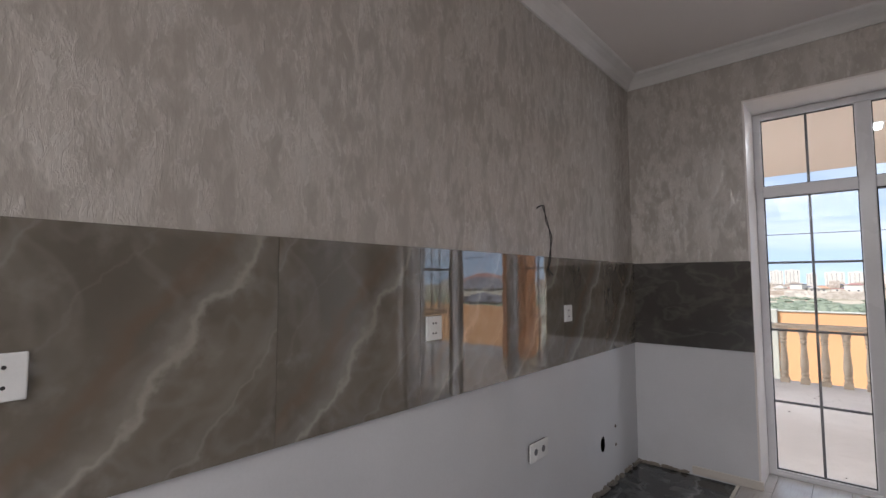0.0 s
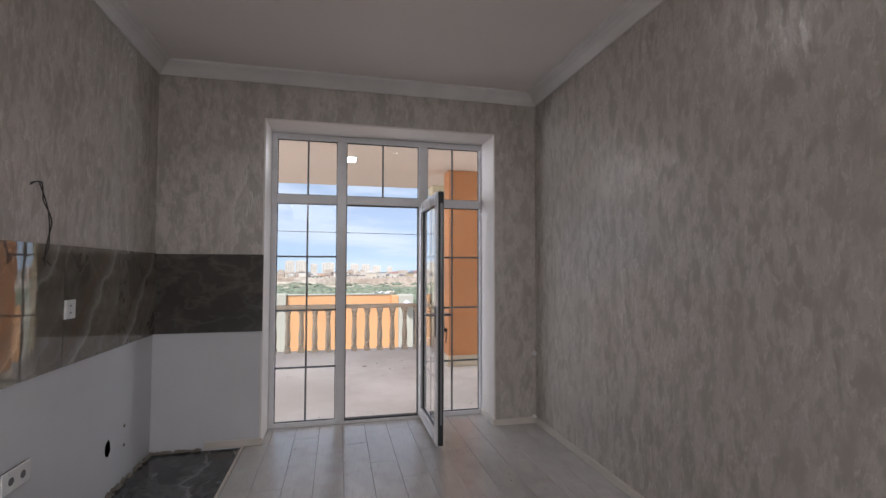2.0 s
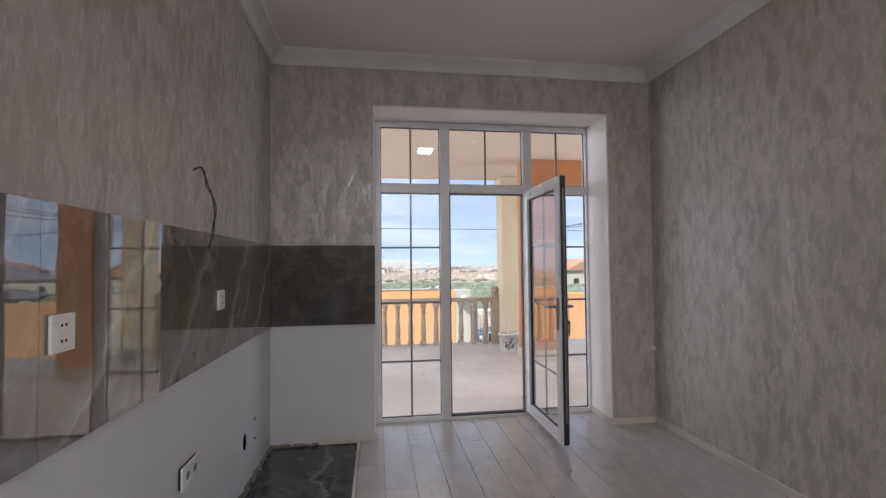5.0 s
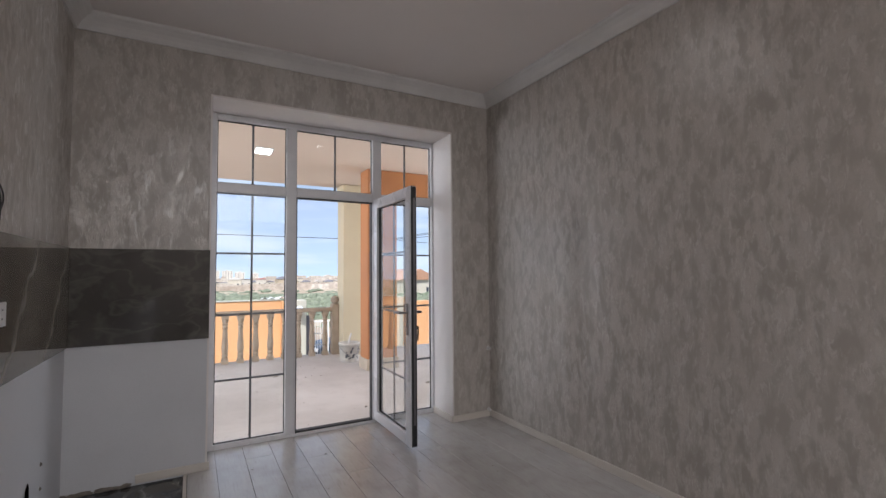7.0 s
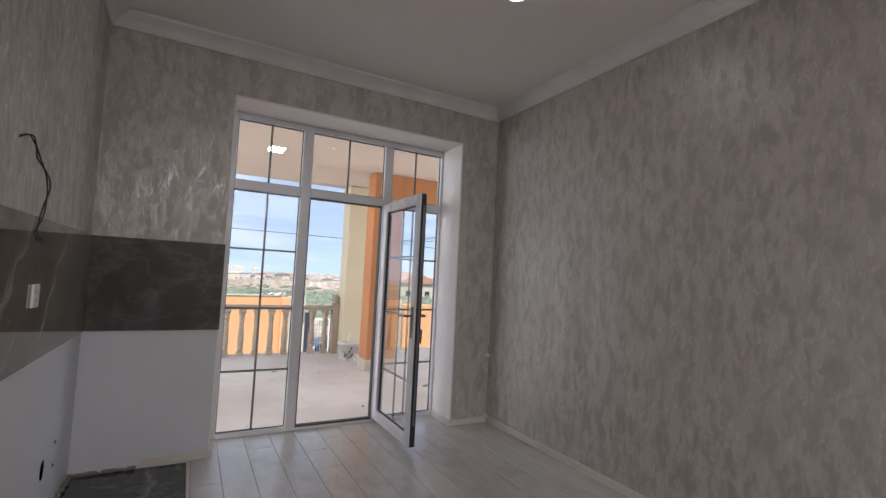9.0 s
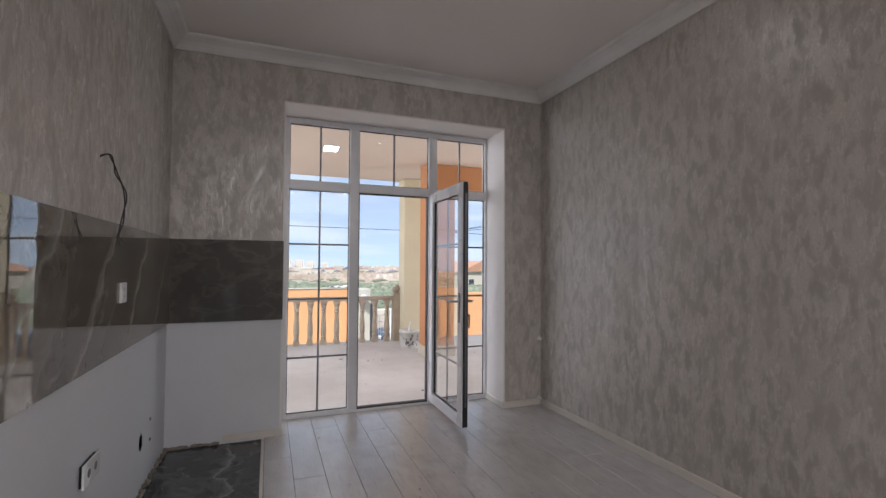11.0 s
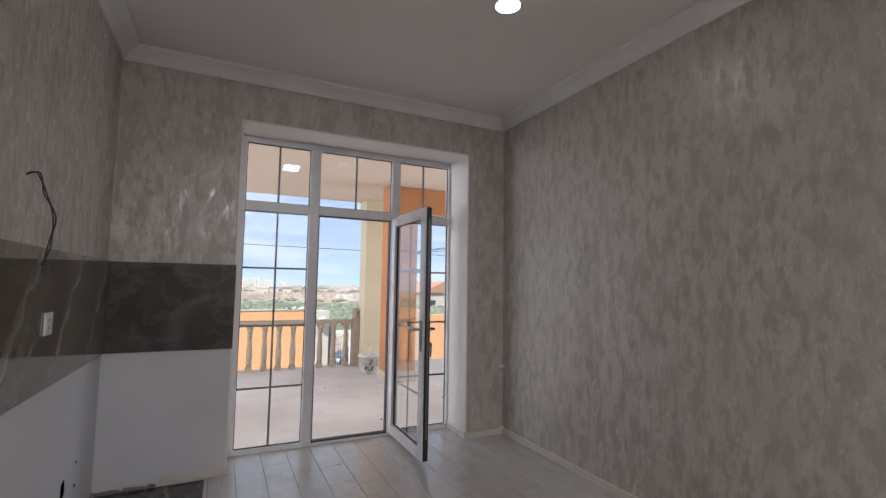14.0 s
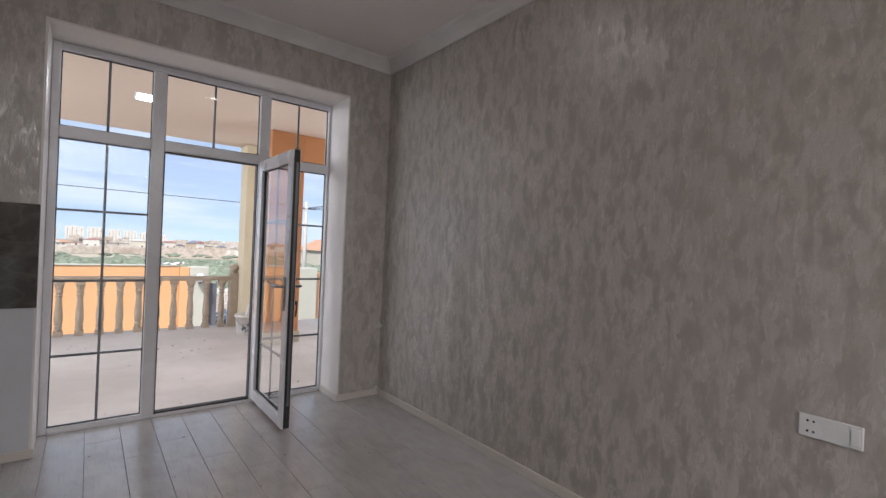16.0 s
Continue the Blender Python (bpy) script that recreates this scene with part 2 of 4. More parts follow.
M = dict(
    plaster=flakes_plaster(),
    white=plain("matt_white_paint", (0.60, 0.605, 0.63), (0.55, 0.555, 0.58), 0.55, 1.6, 0.0004),
    ceiling=plain("ceiling_paint", (0.80, 0.75, 0.73), (0.76, 0.71, 0.69), 0.75, 0.8, 0.0003),
    reveal=plain("reveal_paint", (0.74, 0.70, 0.68), (0.68, 0.64, 0.62), 0.5, 3, 0.0006),
    cornice=plain("cornice_paint", (0.70, 0.68, 0.67), None, 0.7, 3, 0.0003),
    base=plain("baseboard_film", (0.62, 0.575, 0.53), (0.56, 0.515, 0.465), 0.38, 4, 0.0003, stretch=(1, 1, 6)),
    pvc=plain("white_pvc", (0.70, 0.69, 0.71), (0.66, 0.65, 0.67), 0.28, 2, 0.0001),
    gasket=plain("black_rubber", (0.02, 0.02, 0.022), None, 0.6, 9, 0.0002),
    muntin=plain("grey_glazing_bar", (0.13, 0.13, 0.14), (0.10, 0.10, 0.11), 0.4, 9, 0.0),
    steel=plain("brushed_steel", (0.22, 0.22, 0.235), (0.17, 0.17, 0.18), 0.35, 9, 0.0001, metal=1.0),
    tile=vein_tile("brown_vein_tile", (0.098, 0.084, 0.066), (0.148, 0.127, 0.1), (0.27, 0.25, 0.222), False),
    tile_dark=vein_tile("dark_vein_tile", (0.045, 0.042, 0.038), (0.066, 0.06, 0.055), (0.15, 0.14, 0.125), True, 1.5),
    tile_floor=vein_tile("black_floor_tile", (0.02, 0.021, 0.022), (0.045, 0.046, 0.047), (0.19, 0.2, 0.2), True, 1.5),
    grout=plain("grey_grout", (0.22, 0.2, 0.18), None, 0.8, 20, 0.0004),
    wood=floor_wood(),
    underlay=plain("underlay", (0.07, 0.06, 0.055), None, 0.8, 20, 0.0002),
    globe=plain("opal_globe", (0.62, 0.66, 0.74), None, 0.15, 3, 0.0),
    glass=glass("window_glass", 1.2),
    glass_door=glass("door_glass", 1.5),
    plate=plain("white_plastic", (0.74, 0.74, 0.74), (0.70, 0.70, 0.70), 0.25, 4, 0.0),
    dark=plain("dark_hole", (0.012, 0.012, 0.012), None, 0.7, 12, 0.0004),
    cable=plain("black_cable", (0.012, 0.011, 0.012), (0.02, 0.017, 0.018), 0.6, 30, 0.0001),
    grime=plain("grey_mortar", (0.24, 0.21, 0.18), (0.17, 0.15, 0.13), 0.9, 14, 0.002),
    glow=emitter("lamp_diffuser", (1.0, 0.98, 0.95), 4.0),
    glow_out=emitter("terrace_diffuser", (0.93, 0.97, 1.0), 5.0),
    screed=concrete(),
    soffit=plain("beige_soffit_paint", (0.66, 0.55, 0.47), (0.62, 0.51, 0.43), 0.8, 0.9, 0.001),
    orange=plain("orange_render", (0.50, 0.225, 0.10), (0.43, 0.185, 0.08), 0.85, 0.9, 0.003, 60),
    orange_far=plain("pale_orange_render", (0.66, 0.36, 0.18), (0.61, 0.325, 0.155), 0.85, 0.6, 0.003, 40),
    yellow=plain("cream_render", (0.64, 0.57, 0.41), (0.59, 0.52, 0.37), 0.85, 1.5, 0.003, 60),
    cream=plain("pale_cream_render", (0.45, 0.44, 0.38), (0.40, 0.39, 0.34), 0.85, 1.0, 0.003, 60),
    stone=plain("cast_stone", (0.40, 0.33, 0.26), (0.33, 0.27, 0.21), 0.85, 7, 0.003, 90),
    plinth=plain("plinth_stone", (0.52, 0.45, 0.36), (0.44, 0.38, 0.30), 0.8, 5, 0.002, 80),
    tub=plain("bucket_plastic", (0.62, 0.60, 0.56), (0.48, 0.45, 0.41), 0.45, 11, 0.0004),
    ground=ground_mat(),
    asphalt=plain("asphalt", (0.16, 0.15, 0.14), (0.12, 0.115, 0.11), 0.9, 0.8, 0.006, 40),
    # distance haze is mixed into these leaf greens, so they are pale and grey
    bush=leaf_stuff("hazed_bush_leaves", (0.15, 0.18, 0.12), (0.27, 0.30, 0.22)),
    far_wall=plain("far_render", (0.62, 0.57, 0.48), (0.50, 0.45, 0.37), 0.9, 0.08, 0.0, 2),
    far_wall2=plain("far_stone", (0.50, 0.42, 0.31), (0.42, 0.35, 0.26), 0.9, 0.08, 0.0, 2),
    far_mixed=leaf_stuff("far_mixed_render", (0.44, 0.35, 0.28), (0.72, 0.67, 0.60)),
    tower=plain("tower_render", (0.66, 0.62, 0.56), (0.60, 0.56, 0.51), 0.9, 0.02, 0.0, 1),
    roof_red=plain("red_roof", (0.36, 0.19, 0.16), (0.3, 0.16, 0.14), 0.8, 0.3, 0.0, 3),
    roof_pale=plain("pale_roof", (0.5, 0.46, 0.42), (0.42, 0.39, 0.36), 0.8, 0.3, 0.0, 3),
    roof_grey=plain("grey_roof", (0.19, 0.19, 0.21), (0.15, 0.15, 0.17), 0.8, 0.3, 0.0, 3),
    roof_orange=plain("orange_roof", (0.50, 0.28, 0.18), (0.44, 0.24, 0.15), 0.8, 0.3, 0.0, 3),
    pane_far=plain("far_pane", (0.06, 0.07, 0.09), None, 0.2, 0.5, 0.0, 3),
    car=plain("blue_black_car_paint", (0.02, 0.035, 0.06), None, 0.15, 3, 0.0),
    car_glass=plain("car_glass", (0.03, 0.06, 0.1), None, 0.05, 3, 0.0),
    gate=plain("grey_gate_paint", (0.12, 0.12, 0.14), (0.1, 0.1, 0.12), 0.4, 3, 0.0),
    pole=plain("pole_concrete", (0.5, 0.48, 0.44), None, 0.8, 3, 0.001),
)

# ---- building blocks ----


def box(bm, x0, x1, y0, y1, z0, z1, bevel=0.0):
    m = Matrix.Translation(((x0 + x1) / 2, (y0 + y1) / 2, (z0 + z1) / 2)) @ Matrix.Diagonal((x1 - x0, y1 - y0, z1 - z0, 1))
    vs = bmesh.ops.create_cube(bm, size=1, matrix=m)["verts"]
    if bevel:
        es = list({e for v in vs for e in v.link_edges})
        bmesh.ops.bevel(bm, geom=es, offset=bevel, segments=2, affect="EDGES", profile=0.5)
    return bm


def ring(bm, profile, seg=16, centre=(0, 0, 0), cap=True):
    """A turned shape from (radius, height) pairs."""
    rows = []
    for r, h in profile:
        rows.append([bm.verts.new((centre[0] + r * math.cos(2 * math.pi * i / seg), centre[1] + r * math.sin(2 * math.pi * i / seg), centre[2] + h)) for i in range(seg)])
    for a, b in zip(rows, rows[1:]):
        for i in range(seg):
            j = (i + 1) % seg
            bm.faces.new((a[i], a[j], b[j], b[i]))
    if cap:
        bm.faces.new(rows[0][::-1])
        bm.faces.new(rows[-1])
    return bm


def prism(bm, outline, y0, y1, axis="y"):
    """An outline of (u, z) pairs carried from y0 to y1 along an axis."""
    def at(u, z, w):
        return (u, w, z) if axis == "y" else (w, u, z)
    a = [bm.verts.new(at(u, z, y0)) for u, z in outline]
    b = [bm.verts.new(at(u, z, y1)) for u, z in outline]
    n = len(a)
    for i in range(n):
        bm.faces.new((a[i], a[(i + 1) % n], b[(i + 1) % n], b[i]))
    bm.faces.new(a[::-1])
    bm.faces.new(b)
    bmesh.ops.recalc_face_normals(bm, faces=bm.faces)
    return bm


def part(name, bm, material, parent=None, label="", smooth=False):
    me = bpy.data.meshes.new(name)
    bmesh.ops.recalc_face_normals(bm, faces=bm.faces)
    bm.to_mesh(me)
    bm.free()
    me.materials.append(material)
    if smooth:
        me.shade_smooth()
    ob = new(name, me)
    ob.parent = parent
    return tagged(ob, label)


def boxes(name, material, parent, *rows, bevel=0.0, label=""):
    bm = bmesh.new()
    for r in rows:
        box(bm, *r, bevel=bevel)
    return part(name, bm, material, parent, label)


def tube(name, points, radius, material, parent=None, label=""):
    cu = bpy.data.curves.new(name, "CURVE")
    cu.dimensions, cu.bevel_depth, cu.bevel_resolution, cu.resolution_u, cu.use_fill_caps = "3D", radius, 3, 6, True
    sp = cu.splines.new("NURBS")
    sp.points.add(len(points) - 1)
    for q, p in zip(sp.points, points):
        q.co = (*p, 1)
    sp.use_endpoint_u, sp.order_u = True, 3
    tmp = new("tmp_tube", cu)
    me = bpy.data.meshes.new_from_object(tmp.evaluated_get(bpy.context.evaluated_depsgraph_get()))
    bpy.data.objects.remove(tmp)
    bpy.data.curves.remove(cu)
    me.name = name
    me.materials.clear()
    me.materials.append(material)
    me.shade_smooth()
    ob = new(name, me)
    ob.parent = parent
    return tagged(ob, label)


def thing(name, label, category, group="", at=(0, 0, 0)):
    ob = new(name)
    ob.location = at
    ob.empty_display_size = 0.1
    return tagged(ob, label, category, group)


# ---- the shell of the room ----
XL, XR, YN, YS = -1.203, 1.93, 3.728, -4.2
H, CB = 2.992, 2.897
OX0, OX1, OZ = -0.417, 1.527, 2.6
FY = 4.08
TZ = -0.25


def shell():
    tagged(boxes("wall_west", M["plaster"], None, (XL - 0.25, XL, YS - 0.25, FY + 0.08, 1.2, H + 0.2)), "pearl grey decorative plaster wall with upright streaks", kind="structure")
    tagged(boxes("wall_west_lower", M["white"], None, (XL - 0.25, XL, YS - 0.25, FY + 0.08, -0.3, 1.2)), "plain white painted wall below the splashback", kind="structure")
    tagged(boxes("wall_east", M["plaster"], None, (XR, XR + 0.14, DY1, FY + 0.08, -0.3, H + 0.2), (XR, XR + 0.14, DY0, DY1, DZ, H + 0.2), (XR, XR + 0.14, YS - 0.25, DY0, -0.3, H + 0.2)),
           "pearl grey decorative plaster wall with a door opening", kind="structure")
    tagged(boxes("wall_north", M["plaster"], None, (XL, OX0 - 0.012, YN, FY + 0.08, 1.2, OZ + 0.012), (OX1 + 0.012, XR, YN, FY + 0.08, -0.3, OZ + 0.012), (XL, XR, YN, FY + 0.08, OZ + 0.012, H + 0.2)),
           "grey decorative plaster wall round the tall terrace window", kind="structure")
    tagged(boxes("wall_north_lower", M["white"], None, (XL, OX0 - 0.012, YN, FY + 0.08, -0.3, 1.2)), "plain white painted wall below the splashback", kind="structure")
    tagged(boxes("window_reveal", M["reveal"], None, (OX0 - 0.012, OX0, YN - 0.003, FY + 0.075, 0, OZ), (OX1, OX1 + 0.012, YN - 0.003, FY + 0.075, 0, OZ), (OX0 - 0.012, OX1 + 0.012, YN - 0.003, FY + 0.075, OZ, OZ + 0.012)),
           "white painted window reveal", kind="structure")
    tagged(boxes("wall_south", M["plaster"], None, (XL, XR, YS - 0.25, YS, -0.3, H + 0.2)), "plain plaster wall", kind="structure")
    tagged(boxes("ceiling", M["ceiling"], None, (XL, XR, YS, YN, H, H + 0.2)), "flat white painted ceiling", kind="structure")
    tagged(boxes("threshold", M["pvc"], None, (OX0, OX1, FY + 0.07, FY + 0.16, TZ, 0.0)), "white threshold under the window", kind="structure")


DY0, DY1, DZ = -0.62, 0.264, 2.044


def cornice():
    prof = [(0, 0), (0.014, 0), (0.018, 0.008), (0.022, 0.012), (0.032, 0.03), (0.05, 0.05), (0.072, 0.064), (0.078, 0.069), (0.095, 0.077), (0.102, 0.083), (0.106, 0.095), (0, 0.095)]
    bm = bmesh.new()
    rows = []
    for sx, sy, x, y in ((1, 1, XL, YS), (-1, 1, XR, YS), (-1, -1, XR, YN), (1, -1, XL, YN)):
        rows.append([bm.verts.new((x + sx * u, y + sy * u, CB + v)) for u, v in prof])
    n = len(prof)
    for a, b in zip(rows, rows[1:] + rows[:1]):
        for i in range(n):
            bm.faces.new((a[i], a[(i + 1) % n], b[(i + 1) % n], b[i]))
    tagged(part("cornice", bm, M["cornice"]), "white moulded plaster cornice", kind="structure")


def baseboards():
    t, h = 0.014, 0.055
    def run(name, r, parent=None):
        return tagged(boxes(name, M["base"], None, r, bevel=0.003), "light oak effect baseboard", kind="structure")
    run("baseboard_east", (XR - t, XR, DY1 + 0.031, YN, 0.0, h))
    run("baseboard_north", (OX1 + 0.012, XR - t, YN - t, YN, 0.0, h))
    run("baseboard_reveal", (OX1 - t, OX1, YN - 0.003, FY, 0.0, h))
    run("baseboard_corner", (OX1 - t, OX1 + 0.012, YN - t - 0.001, YN - 0.003, 0.0, h + 0.001))
    run("baseboard_west", (-0.825, OX0 + 0.012, YN - t, YN - 0.003, 0.0, h))


def floor_structure():
    fl = tagged(boxes("floor", M["underlay"], None, (-0.558, XR, YS, YN, -0.12, -0.009), (OX0, OX1, YN, FY, -0.12, -0.009), (XL, -0.558, YS, YN, -0.12, -0.022)), "grey oak laminate floor with a dark tiled strip", kind="structure")
    return fl


def window_unit():
    """Tall white window: a fixed pane, a door opening, a fixed pane and three top lights."""
    w = tagged(new("window_1"), "tall white plastic terrace window with thin dark glazing bars", kind="structure")
    y0, y1 = FY, FY + 0.068
    xs = [(-0.37, 0.149), (0.233, 0.904), (0.99, 1.503)]
    zb, zt, tz0, tz1 = 0.036, 2.551, 1.973, 2.053
    b = 0.006
    boxes("window_frame", M["pvc"], w,
          (OX0, xs[0][0], y0, y1, 0, OZ), (xs[2][1], OX1, y0, y1, 0, OZ), (xs[0][0], xs[2][1], y0, y1, zt, OZ), (xs[0][0], xs[2][1], y0, y1, -0.02, 0.022), bevel=b)
    boxes("sash_rail", M["pvc"], w, (xs[0][0], xs[0][1], y0, y1, 0.022, zb), (xs[2][0], xs[2][1], y0, y1, 0.022, zb))
    boxes("mullion", M["pvc"], w, (xs[0][1], xs[1][0], y0, y1, 0.022, zt), bevel=b)
    boxes("mullion", M["pvc"], w, (xs[1][1], xs[2][0], y0, y1, 0.022, zt), bevel=b)
    for x0, x1 in xs:
        boxes("transom", M["pvc"], w, (x0, x1, y0, y1, tz0, tz1), bevel=b)
    def glazed(x0, x1, z0, z1, bars_x, bars_z):
        g = 0.006
        boxes("gasket", M["gasket"], w, (x0, x0 + g, y0 + 0.024, y0 + 0.042, z0, z1), (x1 - g, x1, y0 + 0.024, y0 + 0.042, z0, z1), (x0 + g, x1 - g, y0 + 0.024, y0 + 0.042, z0, z0 + g), (x0 + g, x1 - g, y0 + 0.024, y0 + 0.042, z1 - g, z1))
        p = boxes("pane", M["glass"], w, (x0 + 0.001, x1 - 0.001, y0 + 0.031, y0 + 0.035, z0 + 0.001, z1 - 0.001), label="clear glass pane")
        p.visible_shadow = False
        for bx in bars_x:
            boxes("glazing_bar", M["muntin"], w, (bx - 0.008, bx + 0.008, y0 + 0.037, y0 + 0.046, z0 + g, z1 - g))
        for bz in bars_z:
            cuts = [x0 + g] + [q for bx in bars_x for q in (bx - 0.009, bx + 0.009)] + [x1 - g]
            for a, c in zip(cuts[::2], cuts[1::2]):
                boxes("glazing_bar", M["muntin"], w, (a, c, y0 + 0.037, y0 + 0.046, bz - 0.008, bz + 0.008))
    BARS = (1.497, 1.015, 0.508)
    glazed(*xs[0], zb, tz0, (-0.108,), BARS)
    glazed(*xs[2], zb, tz0, (1.238,), BARS)
    glazed(*xs[0], tz1, zt, (-0.108,), ())
    glazed(*xs[1], tz1, zt, (0.567,), ())
    glazed(*xs[2], tz1, zt, (1.238,), ())
    g = 0.006
    boxes("door_seal", M["gasket"], w, (xs[1][0], xs[1][0] + g, y0 - 0.002, y1, 0.022, tz0), (xs[1][1] - g, xs[1][1], y0 + 0.01, y1, 0.022, tz0), (xs[1][0] + g, xs[1][1] - g, y0 - 0.002, y1, tz0 - g, tz0), (xs[1][0] + g, xs[1][1] - g, y0 + 0.01, y1, 0.022, 0.032))


def terrace_door():
    """The glazed leaf stands open at right angles into the room, hung on the second mullion."""
    d = tagged(new("door_1"), "open white glazed terrace door with keys in its lock", "door", kind="structure")
    x0, x1, y0, y1, z0, z1 = 0.905, 0.965, 3.277, 4.06, 0.04, 1.992
    f = 0.085
    boxes("door_frame", M["pvc"], d, (x0, x1, y0, y0 + f, z0, z1), (x0, x1, y1 - f, y1, z0, z1), (x0, x1, y0 + f, y1 - f, z0, z0 + f), (x0, x1, y0 + f, y1 - f, z1 - f, z1), bevel=0.005)
    boxes("edge_seal", M["gasket"], d, (x0 + 0.012, x1 - 0.006, y0 - 0.004, y0 - 0.0005, z0 + 0.004, z1 - 0.004), (x0 + 0.016, x1 - 0.01, y0 + 0.004, y1 - 0.01, z1 + 0.0005, z1 + 0.004))
    boxes("lock_rail", M["steel"], d, (x0 + 0.028, x0 + 0.044, y0 - 0.007, y0 - 0.0045, 0.2, 1.9))
    gy0, gy1, gz0, gz1, g = y0 + f, y1 - f, z0 + f, z1 - f, 0.006
    xm = (x0 + x1) / 2
    boxes("gasket", M["gasket"], d, (xm - 0.009, xm + 0.012, gy0, gy0 + g, gz0, gz1), (xm - 0.009, xm + 0.012, gy1 - g, gy1, gz0, gz1), (xm - 0.009, xm + 0.012, gy0 + g, gy1 - g, gz0, gz0 + g), (xm - 0.009, xm + 0.012, gy0 + g, gy1 - g, gz1 - g, gz1))
    p = boxes("pane", M["glass_door"], d, (xm - 0.002, xm + 0.002, gy0 + 0.001, gy1 - 0.001, gz0 + 0.001, gz1 - 0.001), label="clear glass pane")
    p.visible_shadow = False
    yc = (gy0 + gy1) / 2
    boxes("glazing_bar", M["muntin"], d, (xm + 0.004, xm + 0.013, yc - 0.008, yc + 0.008, gz0 + g, gz1 - g))
    for bz in (1.497, 1.015, 0.508):
        for a, c in ((gy0 + g, yc - 0.009), (yc + 0.009, gy1 - g)):
            boxes("glazing_bar", M["muntin"], d, (xm + 0.004, xm + 0.013, a, c, bz - 0.008, bz + 0.008))
    for side, xf in ((-1, x0), (1, x1)):
        hy, hz = y0 + 0.045, 1.03
        a, b = sorted((xf, xf + side * 0.009))
        boxes("handle_plate", M["steel"], d, (a, b, hy - 0.015, hy + 0.015, hz - 0.17, hz + 0.07), bevel=0.003)
        tube("handle", [(xf + side * 0.009, hy, hz), (xf + side * 0.055, hy, hz), (xf + side * 0.06, hy + 0.02, hz), (xf + side * 0.056, hy + 0.125, hz - 0.004)], 0.0095, M["steel"], d, "steel lever handle")
        boxes("lock_cylinder", M["dark"], d, (min(a, b + side * 0.004), max(a, b + side * 0.004), hy - 0.008, hy + 0.008, hz - 0.115, hz - 0.08), bevel=0.002)
    k = boxes("key", M["dark"], d, (x1 + 0.01, x1 + 0.035, y0 + 0.043, y0 + 0.047, 0.9, 0.925), (x1 + 0.028, x1 + 0.03, y0 + 0.035, y0 + 0.06, 0.84, 0.9), (x1 + 0.022, x1 + 0.025, y0 + 0.03, y0 + 0.05, 0.815, 0.86), label="small steel keys in the lock")
    for hz in (0.35, 1.05, 1.75):
        boxes("hinge", M["pvc"], d, (x1 + 0.0005, x1 + 0.02, y1 - 0.03, y1 + 0.015, hz - 0.05, hz + 0.05), bevel=0.004)


# slope of the kitchen splashback along the wall
def band_z(y):
    return 0.89 + 0.003 * (YN - y)


def lamp(name, x, y, z, r, mat, label):
    d = thing(name, label, "lamp", at=(x, y, z))
    bm = bmesh.new()
    ring(bm, [(r, -0.002), (r + 0.012, -0.006), (r + 0.016, -0.002), (r + 0.016, 0.0)], 40, cap=False)
    part("trim_ring", bm, M["plate"], d, smooth=True)
    bm = bmesh.new()
    ring(bm, [(r, -0.005), (r, -0.001)], 40)
    part("diffuser", bm, mat, d, "glowing white diffuser")


